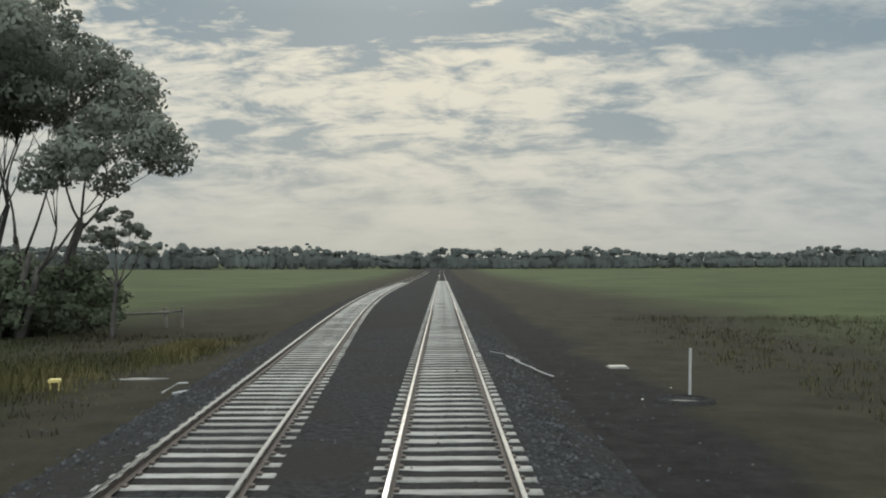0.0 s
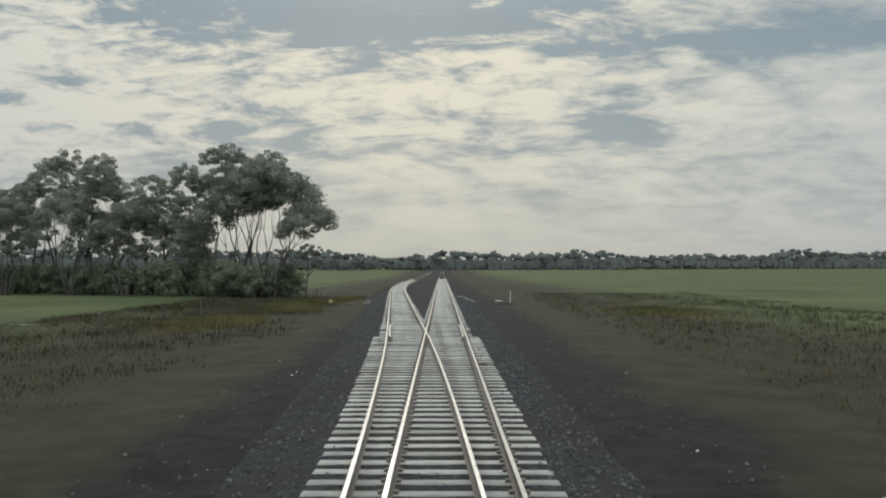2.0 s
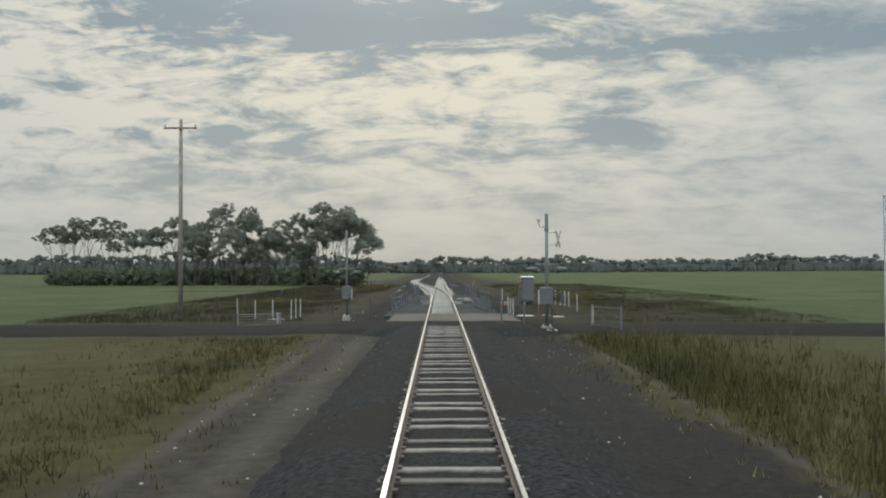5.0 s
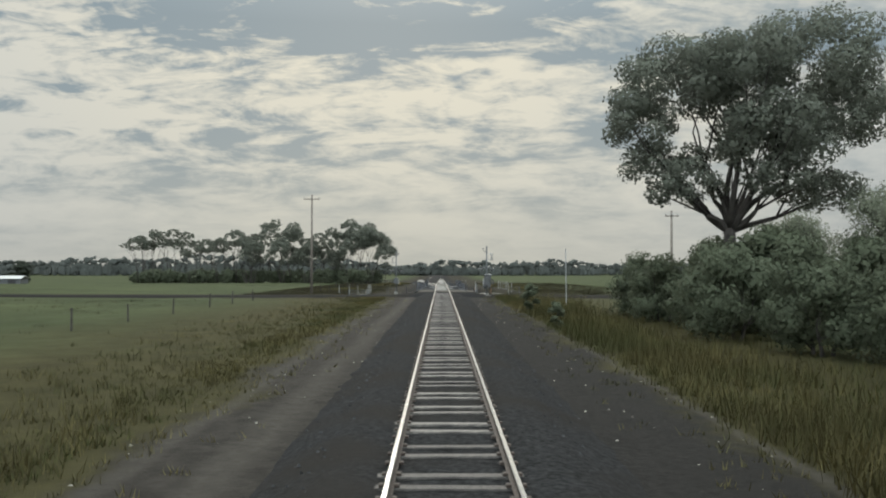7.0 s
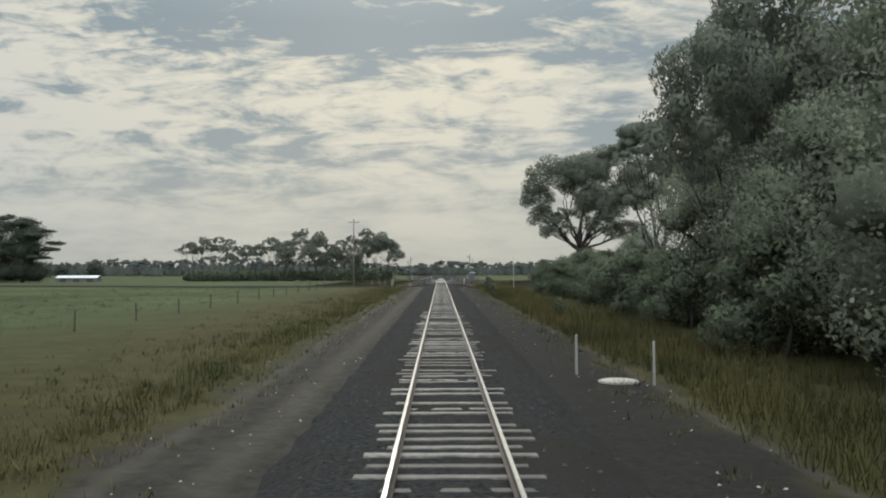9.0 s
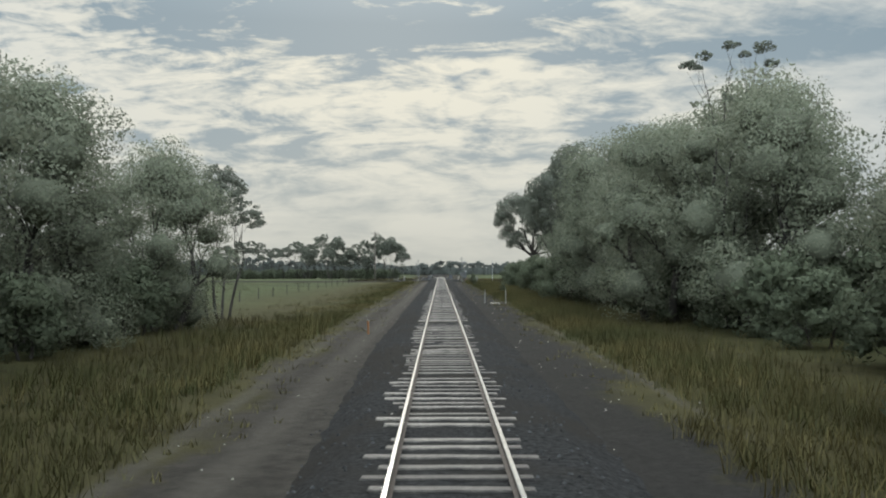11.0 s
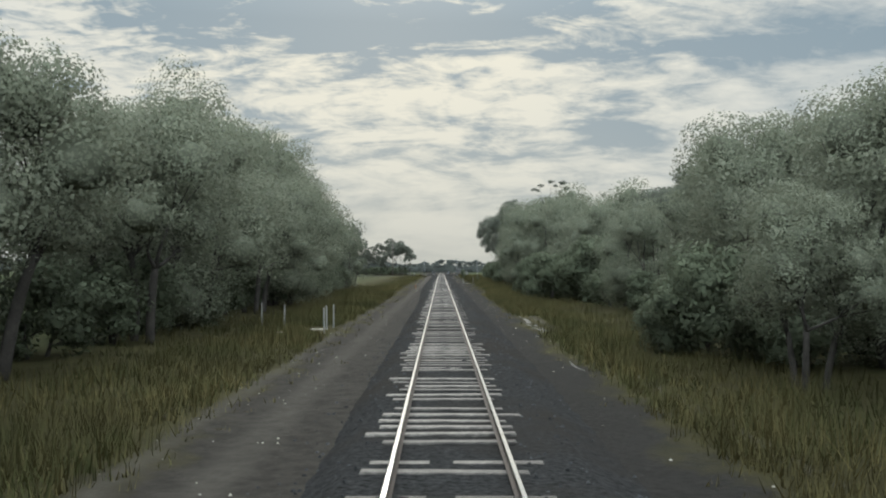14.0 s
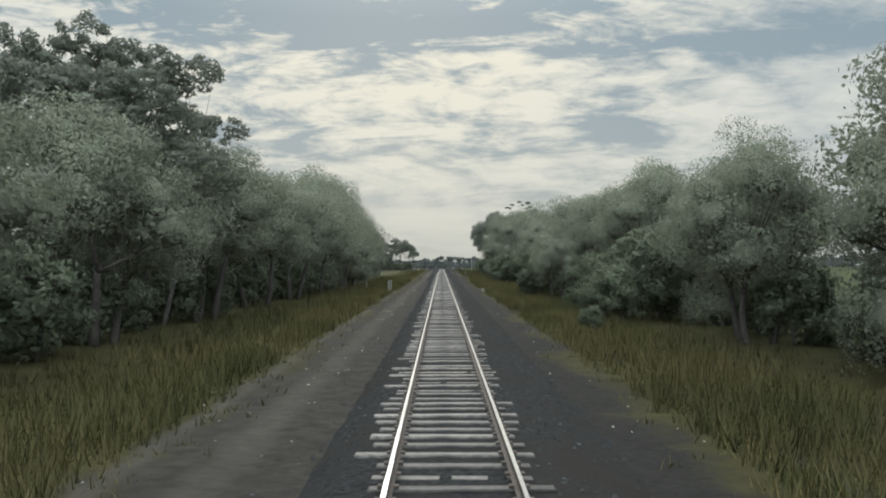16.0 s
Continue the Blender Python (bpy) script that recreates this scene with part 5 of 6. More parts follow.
        child("pilot_lens", Build().tube([(s * 0.42, -0.12, 2.80), (s * 0.42, -0.14, 2.80)], [0.03, 0.02], 8).mesh("pilot_lens", WHITE_PAINT), lamp)
    box = child("mechanism_box", Build().box(-0.02, 0, 1.62, 0.62, 0.46, 0.78, 0, 0.04).mesh("mechanism_box", DARK_GREY), thing, None, "grey boom gate mechanism box")
    child("box_door", Build().box(-side * 0.40, -0.05, 1.55, 0.03, 0.44, 0.66, 0, 0.008).mesh("box_door", GALV), box)
    child("counterweight", Build().box(side * 0.52, 0.1, 1.75, 0.5, 0.09, 0.10, 0.15).box(side * 0.74, 0.1, 1.52, 0.12, 0.14, 0.5, 0.1, 0.02).tube([(side * 0.35, 0.1, 1.7), (side * 0.48, 0.1, 1.4), (side * 0.66, 0.1, 1.3)], 0.07, 8).mesh("counterweight", BLACK_PLASTIC), thing)
    child("cable_hose", Build().tube([(0.12, -0.1, 1.25), (0.26, -0.12, 1.0), (0.24, -0.12, 0.5), (0.16, -0.1, 0.12)], 0.03, 6).mesh("cable_hose", BLACK_PLASTIC, True), thing)
    return thing


for mx, my, ms, mh in ((5.15, -105.2, 1, 1.05), (-5.88, -95.2, -1, 0.98)):
    mast = crossing_mast(mx, my, ms)
    mast.location.z = grade(my) - 0.50
    mast.matrix_basis = mast.matrix_basis @ Matrix.Diagonal((1 if ms > 0 else 0.82, 1, mh, 1))


def mesh_fence(points, label, slack=0.0, H=1.02):
    """Plastic barrier mesh strung on dark pickets."""
    x0, y0 = points[0]
    thing = tagged(empty("mesh_fence", 0, 0, 0), label, "fence", "barrier fences")
    rnd = random.Random(int(abs(y0) * 10))
    ground = lambda x, y: grade(y) - 0.15 if abs(x) < 3.36 else ground_z(x, y)
    for x, y in points:
        z = ground(x, y)
        p = child("picket", Build().tube([(x, y, z - 0.3), (x, y, z + H + 0.12)], 0.026, 6).mesh("picket", BLACK_PLASTIC), thing)
        child("cap", Build().tube([(x, y, z + H + 0.11), (x, y, z + H + 0.135)], 0.027, 8).mesh("cap", WHITE_PAINT), p)
    for (xa, ya), (xb, yb) in zip(points, points[1:]):
        b = Build()
        za, zb = ground(xa, ya), ground(xb, yb)
        sag, wave = rnd.uniform(0.02, 0.09) + slack * rnd.uniform(0.5, 1.2), rnd.uniform(0, 6)
        n = max(6, int(math.hypot(xb - xa, yb - ya) / 0.075))

        def at(u, h):
            d = sag * math.sin(math.pi * u) * h / H + 0.016 * math.sin(9 * u + wave) * h
            bulge = 0.035 * math.sin(5 * u + wave) * math.sin(3 * h)
            return (xa + (xb - xa) * u + bulge, ya + (yb - ya) * u, za + (zb - za) * u + 0.04 + h - d)

        def strip(p, q, w, flat):
            k = len(b.v)
            dz = (0, 0, w) if flat else ((xb - xa) / n * 0.22, (yb - ya) / n * 0.22, 0)
            b.v += [p, q, tuple(q[i] + dz[i] for i in range(3)), tuple(p[i] + dz[i] for i in range(3))]
            b.f.append((k, k + 1, k + 2, k + 3))

        bands = [(q * H / 1.02, 0.018) for q in (0.0, 0.05, 0.10, 0.41, 0.46, 0.51, 0.56, 0.80, 0.85, 0.90, 0.95, 1.01)]
        fine = [(q * H / 1.02, 0.007) for q in (0.16, 0.22, 0.28, 0.34, 0.62, 0.68, 0.74)]
        for h, w in bands + fine:
            for i in range(n):
                strip(at(i / n, h), at((i + 1) / n, h), w, True)
        for i in range(n + 1):
            for lo, hi in ((0.0, 0.30 * H), (0.30 * H, 0.62 * H), (0.62 * H, H)):
                strip(at(i / n, lo), at(i / n, hi), 0, False)
        child("net", b.mesh("net", NET), thing)


def lineup(xa, ya, xb, yb, n):
    return [(xa + (xb - xa) * i / (n - 1), ya + (yb - ya) * i / (n - 1)) for i in range(n)]


mesh_fence(lineup(-2.35, -59.0, -2.55, -73.5, 7), "pale blue plastic barrier mesh on dark pickets")
mesh_fence(lineup(2.40, -57.0, 2.95, -75.4, 7), "pale blue plastic barrier mesh on dark pickets")
mesh_fence(lineup(-2.62, -83.0, -3.25, -93.8, 7), "pale plastic barrier mesh on dark pickets near the crossing", 0.0, 0.88)
mesh_fence(lineup(2.35, -86.5, 2.9, -96.6, 7), "sagging pale plastic barrier mesh on dark pickets", 0.36)

POST_HEIGHTS = (1.70, 1.63, 1.56, 1.50, 1.50, 1.50, 1.40, 1.17, 1.15, 1.17, 1.46, 1.50)
for i, (px, py) in enumerate([(8.2, -79.7), (8.43, -80.6), (8.73, -81.4), (8.97, -82.5), (9.1, -84.0), (9.17, -85.5), (9.5, -87.2), (4.5, -89.0), (4.5, -90.8), (4.55, -92.4), (5.05, -75.3), (6.87, -75.9),
                              (6.4, 23.0), (4.1, -235.8), (5.9, -238.4), (-5.9, -358.0), (-6.1, -355.5), (-5.9, -354.2), (-8.9, -352.2), (-10.4, -351.0),
                              (-13.7, -90.3), (-12.2, -91.8), (-11.1, -91.5), (-9.6, -93.3), (-9.55, -91.8), (-9.5, -90.3)]):
    marker_post("marker_post", px, py, POST_HEIGHTS[i] - pad(px, py) if i < 12 else 1.22, WHITE_PAINT, "slender white marker post beside the line", 0.038)
marker_post("orange_post", -3.75, -275.5, 0.7, ORANGE, "short orange marker post beside the track", 0.05)
marker_post("orange_post", 6.6, -88.7, 1.1, ORANGE, "short orange marker post", 0.032)
pit_lid(5.48, -90.8, 0.62)
pit_lid(7.0, -89.8, 0.25, "small pale square pit cover on the ground", True)
pit_lid(7.6, -91.4, 0.36, "small pale square pit cover on the ground", True)
junction = tagged(empty("junction_box", 4.70, -84.3, ground_z(4.70, -84.3)), "small orange cable junction box with a pale lid", "junction box")
child("case", Build().box(0, 0, 0.09, 0.30, 0.24, 0.22, 0.1, 0.015).mesh("case", ORANGE), junction)
child("lid", Build().box(0, 0, 0.215, 0.34, 0.28, 0.03, 0.1, 0.01).mesh("lid", LID), junction)
pit_lid(-10.7, -92.6, 0.55)
for px, py in ((2.85, -105.9), (3.95, -106.0)):
    marker_post("dark_post", px, py, 0.95, DARK_GREY, "short dark steel post at the crossing's edge", 0.045).location.z = grade(py) - 0.08
rr = random.Random(17)
for i in range(9):
    px, py, r = 5.15 + rr.uniform(-0.42, 0.42), -105.6 + rr.uniform(-0.22, 0.12), rr.uniform(0.05, 0.10)
    bm = bmesh.new()
    bmesh.ops.create_icosphere(bm, subdivisions=2, radius=r)
    for q in bm.verts:
        q.co *= 1 + 0.22 * math.sin(q.co.x * 23 + i) * math.cos(q.co.y * 19 + 2 * i)
        q.co.z *= 0.7
    me = bpy.data.meshes.new("rock")
    bm.to_mesh(me)
    bm.free()
    me.materials.append(CONCRETE)
    ob = new("rock", me)
    ob.matrix_basis = pose(px, py, grade(py) - 0.50, 0, 0, 40 * i)
    tagged(ob, "pale rough rock beside the crossing signal", "rock", "rocks")
pit_lid(5.05, -237.6, 0.60)
pit_lid(-6.5, -355.6, 0.45, "small pale square pit cover on the ground", True)
pit_lid(-8.0, -357.5, 0.40, "small pale square pit cover on the ground", True)
pit_lid(5.7, 29.0, 0.33, "small pale square pit cover on the ground", True)


def equipment_hut(x, y, turn):
    """A long steel cabinet on short footings, its doors in the end and the side."""
    thing = tagged(empty("equipment_hut", x, y, ground_z(x, y), turn), "dark grey steel equipment cabinet with a flat roof on footings", "cabinet")
    w, d = 0.84, 2.50
    child("body", Build().box(0, 0, 1.15, w, d, 1.74, 0, 0.02).mesh("body", DARK_GREY), thing)
    child("base_frame", Build().box(0, 0, 0.26, w - 0.1, d - 0.1, 0.1).mesh("base_frame", BLACK_PLASTIC), thing)
    child("roof", Build().box(0, 0, 2.05, w + 0.14, d + 0.14, 0.05, 0, 0.015).mesh("roof", WARM_WHITE), thing, None, "pale flat metal roof")
    child("roof_edge", Build().box(0, 0, 2.015, w + 0.10, d + 0.10, 0.05).mesh("roof_edge", BLACK_PLASTIC), thing)
    for px in (-w / 2 + 0.08, w / 2 - 0.12):
        for py, n in ((-0.75, 0.95), (0.75, 0.85)):
            child("footing", Build().box(px, py, 0.06, 0.2, n, 0.36, 0, 0.02).mesh("footing", ASPHALT), thing, None, "grey concrete footing")
    end_door = child("door", Build().box(0.05, -d / 2 - 0.012, 1.12, 0.86, 0.03, 1.6, 0, 0.008).mesh("door", DARK_GREY), thing)
    child("handle", Build().box(-0.28, -d / 2 - 0.045, 1.1, 0.035, 0.04, 0.18, 0, 0.008).mesh("handle", BLACK_PLASTIC), end_door)
    for py in (-0.62, 0.62):
        side_door = child("door", Build().box(-w / 2 - 0.012, py, 1.12, 0.03, 1.14, 1.6, 0, 0.008).mesh("door", DARK_GREY), thing)
        child("handle", Build().box(-w / 2 - 0.045, py * 0.3, 1.1, 0.04, 0.035, 0.18, 0, 0.008).mesh("handle", BLACK_PLASTIC), side_door)
    child("corner_strip", Build().box(-w / 2 + 0.012, -d / 2 + 0.012, 1.15, 0.06, 0.06, 1.72).mesh("corner_strip", BLACK_PLASTIC), thing)
    child("vent_pipe", Build().tube([(0.0, -d / 2 + 0.12, 2.05), (0.0, -d / 2 + 0.12, 2.24)], 0.045, 10).mesh("vent_pipe", DARK_GREY), thing)


equipment_hut(6.56, -81.3, -4)


def cable_pillar(x, y):
    """A square pale pillar that carries a small orange case."""
    thing = tagged(empty("cable_pillar", x, y, ground_z(x, y)), "pale square cable pillar carrying an orange case", "pillar")
    child("pillar", Build().box(0, 0, 0.50, 0.26, 0.26, 1.2, 0, 0.02).mesh("pillar", GREY_PAINT), thing)
    case = child("case", Build().box(0.05, 0, 1.38, 0.22, 0.22, 0.54, 0, 0.015).mesh("case", ORANGE), thing, None, "orange case")
    child("lid", Build().box(0.05, 0, 1.665, 0.26, 0.26, 0.03, 0, 0.01).mesh("lid", LID), case)


cable_pillar(6.14, -79.62)


def handrail():
    thing = tagged(empty("handrail", 0, 0, 0), "bright galvanised two-bar handrail beside the line", "handrail")
    ys = steps(-82.4, -74.4, 4.0)
    for h in (1.30, 0.80):
        child("bar", Build().tube([(-3.5, y, ground_z(-3.5, y) + h + 0.06) for y in ys], 0.024, 8).mesh("bar", GALV, True), thing)
    for y in ys:
        child("upright", Build().tube([(-3.5, y, ground_z(-3.5, y) - 0.2), (-3.5, y, ground_z(-3.5, y) + 1.3)], 0.025, 8).mesh("upright", BLACK_PLASTIC), thing)


handrail()


def gate_panel(x, y, length, turn, label):
    thing = tagged(empty("steel_gate", x, y, ground_z(x, y), turn), label, "gate", "steel gates")
    for i in range(2):
        child("post", Build().tube([(length * i, 0, -0.3), (length * i, 0, 1.25)], 0.045, 8).mesh("post", GREY_PAINT), thing)
    for h in (0.2, 0.45, 0.7, 0.95, 1.15):
        child("bar", Build().tube([(0, 0, h), (length, 0, h)], 0.022, 6).mesh("bar", GREY_PAINT if h > 1 else DARK_GREY), thing)
    child("plate", Build().box(length * 0.06, -0.04, 0.75, 0.12, 0.02, 1.0).mesh("plate", LID), thing, None, "pale upright edge plate")
    return thing


gate_panel(7.9, -102.2, 2.4, -62, "grey steel bar gate beside the crossing")
low = gate_panel(-9.2, -99.2, 2.4, 205, "low grey steel bar gate beside the crossing")
low.matrix_basis = low.matrix_basis @ Matrix.Diagonal((1, 1, 0.62, 1))


def short_wire_fence():
    thing = tagged(empty("wire_fence", 0, 0, 0), "short wire fence on thin dark posts across the verge", "fence", "paddock fences")
    ends = lineup(-4.7, -92.2, -9.6, -91.4, 3)
    for x, y in ends:
        z = ground_z(x, y)
        child("post", Build().tube([(x, y, z - 0.3), (x, y, z + 1.25)], 0.035, 8).mesh("post", BLACK_PLASTIC), thing)
    for h in (1.15, 0.7):
        child("wire", Build().tube([(x, y, ground_z(x, y) + h) for x, y in ends], 0.005, 5).mesh("wire", GREY_PAINT), thing)


short_wire_fence()


def point_machine():
    thing = tagged(empty("point_machine", 1.40, -77.0, grade(-77) - 0.16), "small dark point detector box with a pale lid on bearers", "point machine", "point machines")
    child("case", Build().box(0, 0, 0.10, 0.30, 0.42, 0.20, 0, 0.02).mesh("case", BLACK_PLASTIC), thing)
    child("lid", Build().box(0, 0, 0.212, 0.34, 0.40, 0.03, 0, 0.01).mesh("lid", WHITE_PAINT), thing)
    child("cable", Build().tube([(0.17, -0.1, 0.10), (0.3, -0.25, 0.08), (0.42, -0.5, 0.03), (0.52, -0.9, 0.02)], 0.025, 6).mesh("cable", WHITE_PAINT, True), thing)
    big = tagged(empty("point_machine", 1.98, -81.4, grade(-81) - 0.16), "low dark point machine with pale stepped covers and drive rods", "point machine", "point machines")
    child("case", Build().box(0, 0, 0.13, 0.74, 0.62, 0.26, 0, 0.03).mesh("case", BLACK_PLASTIC), big)
    child("front_cover", Build().box(-0.02, -0.14, 0.275, 0.52, 0.30, 0.03, 0, 0.012).mesh("front_cover", LID), big)
    child("rear_cover", Build().box(-0.10, 0.16, 0.32, 0.60, 0.28, 0.12, 0, 0.02).mesh("rear_cover", BLACK_PLASTIC), big)
    child("rear_lid", Build().box(-0.10, 0.16, 0.393, 0.62, 0.26, 0.026, 0, 0.01).mesh("rear_lid", WHITE_PAINT), big)
    for y in (-0.20, 0.02, 0.22):
        child("drive_rod", Build().tube([(-0.37, y, 0.10), (-0.62, y, 0.10), (-1.08, y + 0.04, 0.07)], 0.022, 8).mesh("drive_rod", GREY_PAINT, True), big)
    child("foot", Build().box(0.50, 0.0, 0.03, 0.30, 0.14, 0.06, 0, 0.01).mesh("foot", GREY_PAINT), big)
    rods = tagged(empty("point_rodding", -1.45, -79.4, grade(-79.4) - 0.15), "steel point rods and cranks beside the switch blades", "point rodding")
    for dx, a, b in ((-0.22, -2.4, 2.4), (0.22, -2.6, 2.4)):
        child("rod", Build().tube([(dx, a, 0.05), (dx - 0.02, (a + b) / 2, 0.08), (dx, b, 0.05)], 0.018, 8).mesh("rod", GREY_PAINT, True), rods)
    for y, x0, x1 in ((2.3, -0.25, 0.5), (1.5, 0.1, 0.52), (0.7, -0.3, 0.5), (0.0, 0.1, 0.52), (-0.8, 0.08, 0.5), (-1.6, -0.05, 0.52), (-2.4, -0.28, 0.5)):
        child("cross_rod", Build().tube([(x0, y, 0.04), (x1, y, 0.05)], 0.016, 8).mesh("cross_rod", GREY_PAINT), rods)
    for x, y in ((0.22, 2.2), (-0.22, -2.4), (0.2, -1.2), (0.24, 0.6)):
        child("crank", Build().box(x, y, 0.07, 0.13, 0.13, 0.10, 0.3, 0.02).mesh("crank", BLACK_PLASTIC), rods)
    for i in range(9):
        y = -82.2 + 0.66 * i
        for side in (-1, 1):
            if side < 0 and i % 2:
                continue
            ob = new("bearer_end", sleeper_mesh("bearer_end", 0.5, CONCRETE, i))
            ob.matrix_basis = pose(side * 1.28, y, grade(y) - 0.149)
            tagged(ob, "short pale concrete bearer end beside the switch", "bearer", "bearer ends")


point_machine()


def power_pole(x, y, h, arm=2.2, turn=0.0):
    thing = tagged(empty("power_pole", x, y, ground_z(x, y), turn), "weathered timber power pole with a crossarm", "power pole", "power poles")
    child("pole", Build().tube([(0, 0, -0.5), (0, 0, h)], [0.17, 0.11], 10).mesh("pole", POLE_WOOD, True), thing)
    bar = child("crossarm", Build().box(0, -0.12, h - 0.6, arm, 0.10, 0.12).mesh("crossarm", POLE_WOOD), thing)
    for i in range(3):
        px = (-0.45 + 0.45 * i) * arm
        child("insulator", Build().tube([(px, -0.12, h - 0.54), (px, -0.12, h - 0.42), (px, -0.12, h - 0.34)], [0.03, 0.06, 0.035], 8).mesh("insulator", WHITE_PAINT), bar)


power_pole(-17.3, -91.0, 13.2)
power_pole(25.8, -108.5, 10.0, 1.5)
marker_post("antenna_pole", 11.4, -126.0, 5.2, GALV, "thin grey steel pole standing in the grass", 0.04, "pole")


def wire_fence(x, ya, yb, gap):
    thing = tagged(empty("wire_fence", 0, 0, 0), "old paddock fence of dark timber posts and wire", "fence", "paddock fences")
    rnd = random.Random(3)
    y, pts = ya, []
    while y < yb:
        z = ground_z(x, y)
        h = rnd.uniform(1.0, 1.25)
        child("post", Build().tube([(x, y, z - 0.3), (x + rnd.uniform(-0.06, 0.06), y + rnd.uniform(-0.06, 0.06), z + h)], [0.06, 0.05], 7).mesh("post", BARK), thing)
        pts.append((x, y, z))
        y += gap * rnd.uniform(0.85, 1.15)
    for h in (0.35, 0.65, 0.95):
        child("wire", Build().tube([(a, b, c + h) for a, b, c in pts], 0.003, 4).mesh("wire", RAIL_SIDE), thing)


wire_fence(-20.0, -252, -112, 9.0)
wire_fence(-17.5, -90, 36, 9.0)


def rail_fence():
    thing = tagged(empty("rail_fence", -19.4, 49.5, ground_z(-17, 50)), "weathered timber post and rail fence in the paddock", "fence")
    for px, h in ((0.0, 0.9), (3.55, 1.15), (4.5, 1.2)):
        child("post", Build().tube([(px, 0, -0.3), (px, 0, h)], [0.14, 0.12] if px > 3 and px < 4 else [0.07, 0.06], 8).mesh("post", POLE_WOOD), thing)
    child("rail", Build().tube([(0, -0.1, 0.72), (3.6, -0.1, 0.88)], 0.075, 8).mesh("rail", POLE_WOOD), thing)
    child("rail", Build().tube([(3.55, -0.12, 0.86), (4.55, -0.1, 0.98)], 0.06, 8).mesh("rail", TIMBER), thing)


rail_fence()


def tube_thing(name, pts, r, mat, label, category):
    tagged(new(name, Build().tube([(x, y, ground_z(x, y) + z) for x, y, z in pts], r, 7).mesh(name, mat, True)), label, category)


tube_thing("cable", [(1.5, 29.6, 0.50), (1.95, 29.0, 0.47), (2.15, 28.8, 0.40), (2.4, 28.6, 0.29)], 0.022, WHITE_PAINT, "pale loose cable lying over the ballast", "cable")
tube_thing("cable", [(1.95, 28.3, 0.47), (2.3, 27.7, 0.32), (2.6, 27.5, 0.21), (2.9, 26.9, 0.10), (3.2, 26.2, 0.05)], 0.022, WHITE_PAINT, "pale loose cable lying over the ballast", "cable")
tube_thing("bent_pipe", [(-7.6, 23.2, 0.05), (-7.3, 23.6, 0.22), (-7.0, 23.5, 0.24)], 0.03, WHITE_PAINT, "short bent white pipe on the ground", "pipe")
tube_thing("pipe_piece", [(-7.2, 22.8, 0.06), (-6.7, 23.0, 0.10)], 0.04, WHITE_PAINT, "short white pipe on the ground", "pipe")
ob = new("yellow_marker", Build().box(0, 0, 0.3, 0.32, 0.2, 0.10, 0.2, 0.03).tube([(-0.12, 0, -0.2), (-0.12, 0, 0.25)], 0.025, 6).tube([(0.12, 0, -0.2), (0.12, 0, 0.25)], 0.025, 6).mesh("yellow_marker", material("yellow_paint", (0.26, 0.20, 0.05), (0.36, 0.30, 0.12), 5, 0.45)))
ob.matrix_basis = pose(-10.9, 24.2, ground_z(-10.9, 24.2))
tagged(ob, "low yellow marker block on short legs", "marker")


def puddle(x, y, rx, ry, seed):
    rnd = random.Random(seed)
    n = 22
    ring = []
    for i in range(n):
        w = 2 * math.pi * i / n
        k = 0.8 + 0.16 * math.sin(2 * w + seed) + 0.08 * math.sin(5 * w + 2 * seed) + rnd.uniform(-0.1, 0.1)
        ring.append((x + math.cos(w) * rx * k, y + math.sin(w) * ry * k))
    z = max(ground_z(px, py) for px, py in ring + [(x, y)]) + 0.012
    verts = [(px, py, z) for px, py in ring] + [(px, py, z - 0.12) for px, py in ring]
    faces = [tuple(range(n))] + [(i, n + i, n + (i + 1) % n, (i + 1) % n) for i in range(n)]
    tagged(new("puddle", mesh_from("puddle", verts, faces, PIT_WATER)), "shallow puddle of still water reflecting the sky", "puddle", "puddles")


for i, (px, py, rx, ry) in enumerate(((-33, -13.0, 3.2, 1.4), (-39, -14.5, 3.0, 1.2), (-28, -10.0, 2.4, 1.0), (-25, -8.0, 1.6, 0.7), (-44, -11.0, 3.0, 0.9), (5.0, -239.8, 0.5, 0.25), (-9.4, 26.5, 1.0, 0.3))):
    puddle(px, py, rx, ry, i)


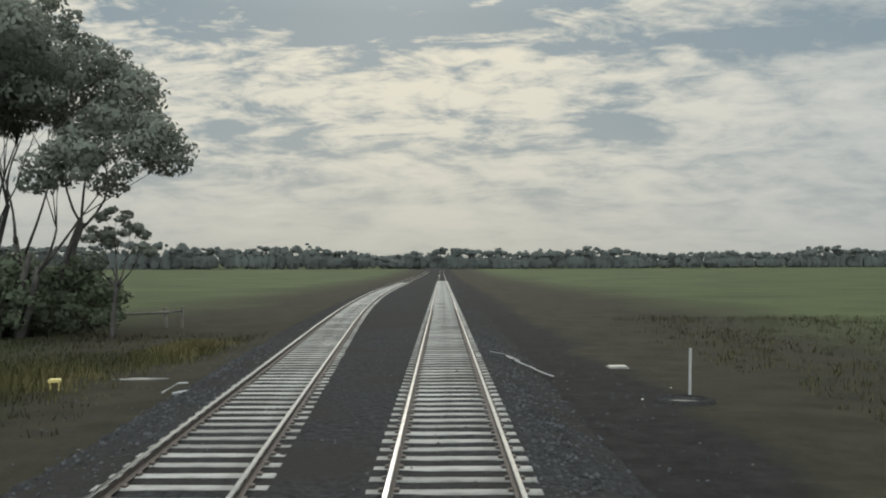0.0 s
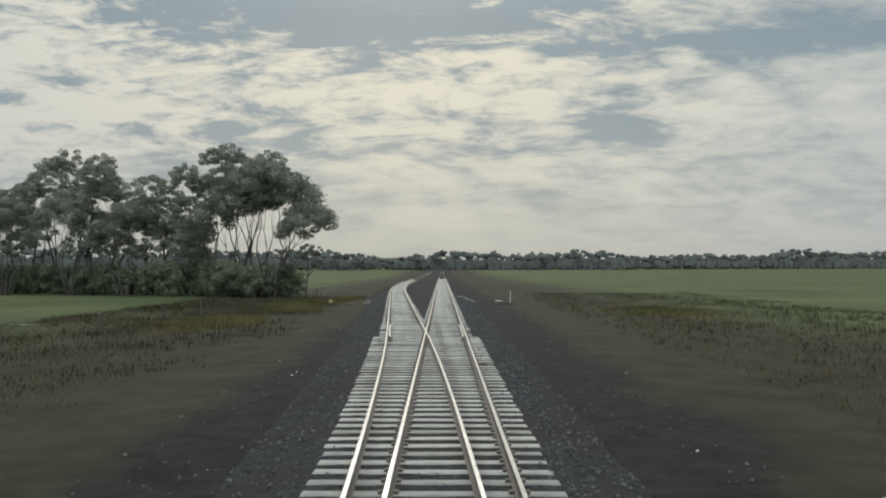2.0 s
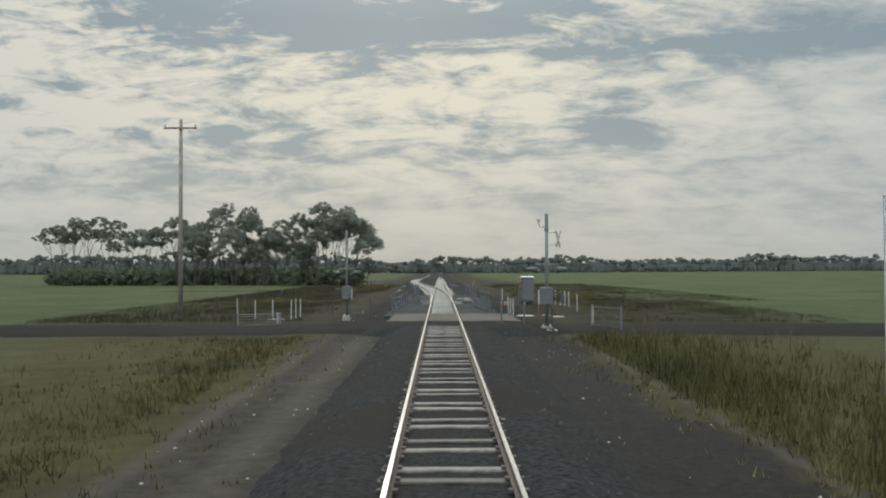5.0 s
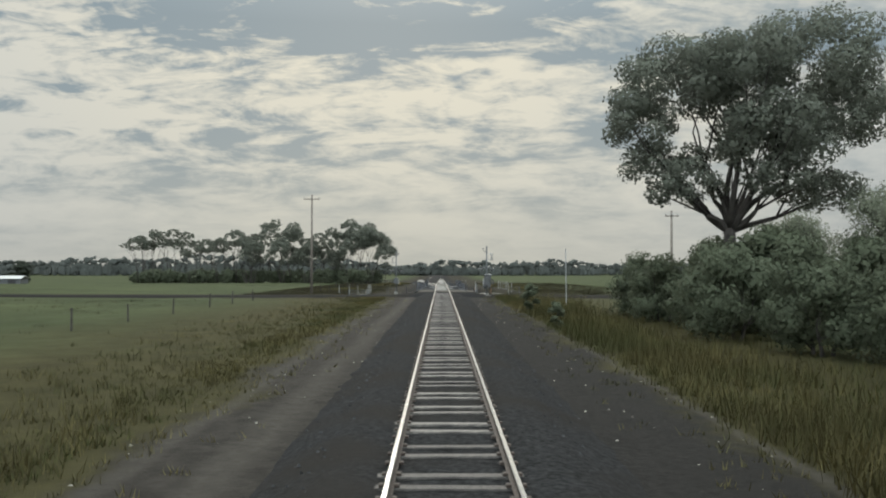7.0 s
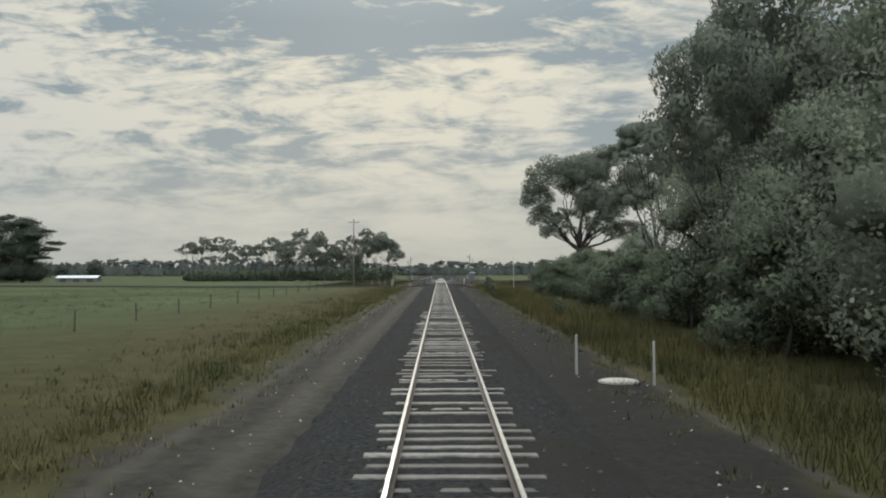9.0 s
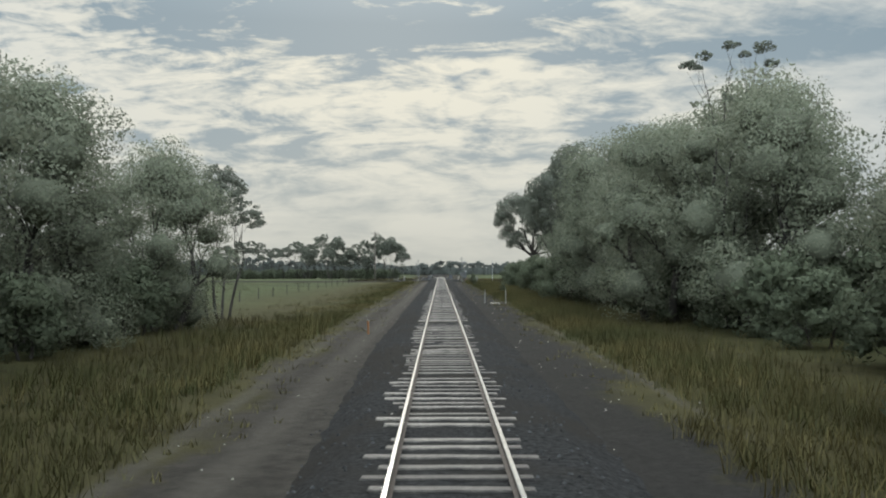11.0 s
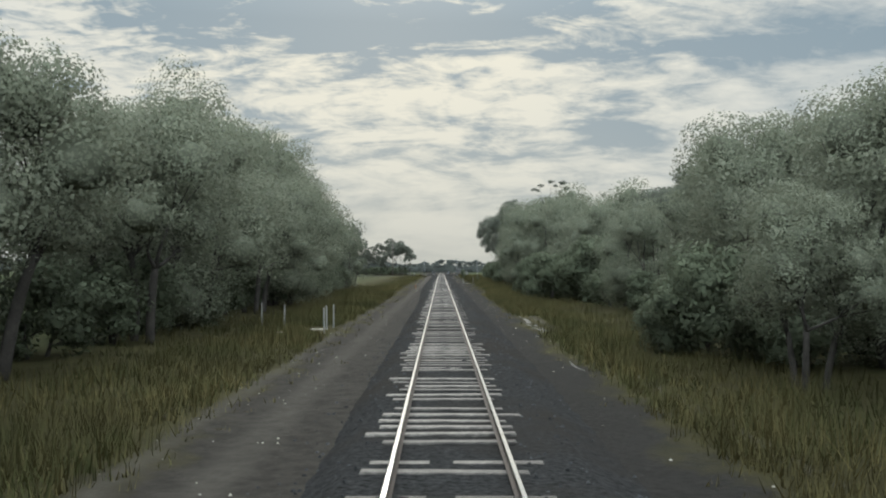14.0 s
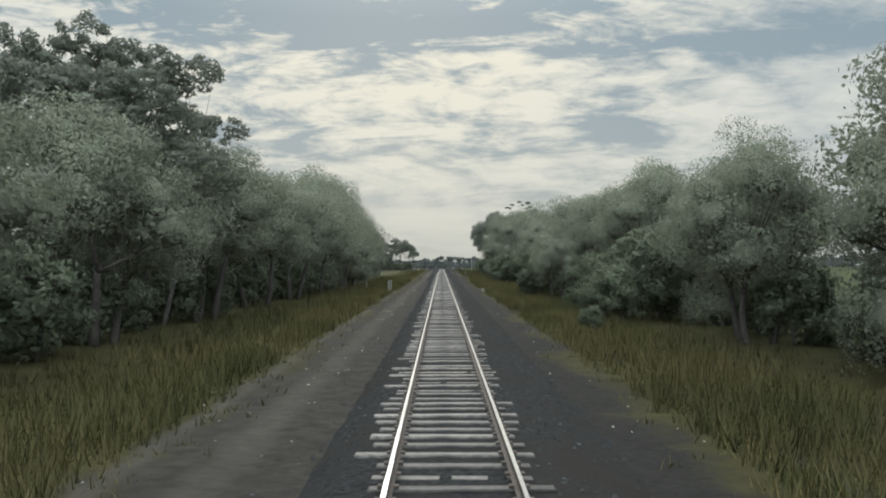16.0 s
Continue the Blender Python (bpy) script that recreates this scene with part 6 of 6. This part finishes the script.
def wet_sheen(x, start, length, wide, hollows=()):
    """A long ragged wet tongue along the foot of the bank, the sky it mirrors put into a pale colour, parted round dark
    islands.
    """
    rnd = random.Random(41)
    b, n = Build(), int(length * 11)
    rows = []
    for i in range(n + 1):
        q = i / n
        y = start - length * q
        grow = ramp(q, 0.03, 0.52)
        mid = x + 0.06 * math.sin(0.9 * y) + 0.10 * ramp(q, 0.7, 1)
        half = wide * (0.018 + 0.292 * grow + 0.17 * ramp(q, 0.72, 0.89) + (0.03 * math.sin(2.3 * y) + 0.025 * math.sin(5.1 * y)) * (0.3 + grow))
        half *= 1 - 0.85 * ramp(q, 0.93, 1)
        edges = [mid - half + rnd.uniform(-0.03, 0.01), mid - 0.01, mid + 0.01, mid + half + rnd.uniform(-0.01, 0.03)]
        for cy, ry, rx, cx in hollows:
            k = 1 - ((y - cy) / ry) ** 2
            if k > 0:
                gap = rx * math.sqrt(k) + rnd.uniform(-0.015, 0.015)
                edges[1], edges[2] = max(edges[0] + 0.05, cx - gap), min(edges[3] - 0.06, cx + gap)
        rows.append([(ex, y, ground_z(ex, y) + 0.022 - (0.05 if j in (0, 3) else 0.0)) for j, ex in enumerate(edges)])
    for row in rows:
        b.v += row
    joined = [row[2][0] - row[1][0] < 0.03 for row in rows]
    for i in range(n):
        for j in range(3):
            if j != 1 or (joined[i] and joined[i + 1]):
                b.f.append((4 * i + j, 4 * i + 4 + j, 4 * i + 5 + j, 4 * i + 1 + j))
    tagged(new("gravel_patch", b.mesh("gravel_patch", SHEEN)), "ragged wet patch beside the track, reflected sky put into its pale colour", "gravel", "gravel patches")


wet_sheen(5.06, -343.5, 13.5, 1.0, ((-351.3, 0.95, 0.24, 5.0), (-353.75, 0.85, 0.30, 5.06)))
wet_sheen(4.36, -370.6, 2.6, 0.26)


def drain_pit(x, y):
    """A round drainage pit: a low dark ring with water in it."""
    thing = tagged(empty("drain_pit", x, y, ground_z(x, y)), "low dark round drainage pit holding water", "drain")
    b, n = Build(), 24
    for r, z in ((0.85, -0.1), (0.76, 0.09), (0.60, 0.11), (0.56, -0.1)):
        b.v += [(math.cos(2 * math.pi * i / n) * r, math.sin(2 * math.pi * i / n) * r * 0.9, z) for i in range(n)]
    b.f += [(k * n + i, k * n + (i + 1) % n, (k + 1) * n + (i + 1) % n, (k + 1) * n + i) for k in range(3) for i in range(n)]
    child("ring", b.mesh("ring", BALLAST, True), thing)
    child("water", Build().tube([(0, 0, -0.08), (0, 0, 0.04)], 0.57, n).mesh("water", PIT_WATER), thing)


drain_pit(5.9, 21.8)


def farm_shed(x, y, w, d, h, turn):
    thing = tagged(empty("farm_shed", x, y, ground_z(x, y), turn), "long low farm shed with a pale metal roof", "shed")
    child("wall", Build().box(0, 0, h / 2, w, d, h).mesh("wall", GREY_PAINT), thing)
    b = Build()
    k = 0
    for xx in (-w / 2 - 0.3, w / 2 + 0.3):
        b.v += [(xx, -d / 2 - 0.4, h), (xx, 0, h + 0.8), (xx, d / 2 + 0.4, h), (xx, d / 2 + 0.4, h + 0.08), (xx, 0, h + 0.9), (xx, -d / 2 - 0.4, h + 0.08)]
    b.f += [(0, 1, 2, 3, 4, 5), (11, 10, 9, 8, 7, 6)] + [(i, (i + 1) % 6, 6 + (i + 1) % 6, 6 + i) for i in range(6)]
    child("roof", b.mesh("roof", WARM_WHITE), thing)
    for i in range(3):
        child("door", Build().box(-w / 3 + i * w / 3, -d / 2 - 0.03, h * 0.42, w * 0.16, 0.05, h * 0.84).mesh("door", BLACK_PLASTIC), thing)


farm_shed(-130, 50, 14, 6, 1.5, 4)
farm_shed(520, 600, 40, 10, 4, 10)


for ob in PROTOS:
    remove_proto(ob)

build_track()
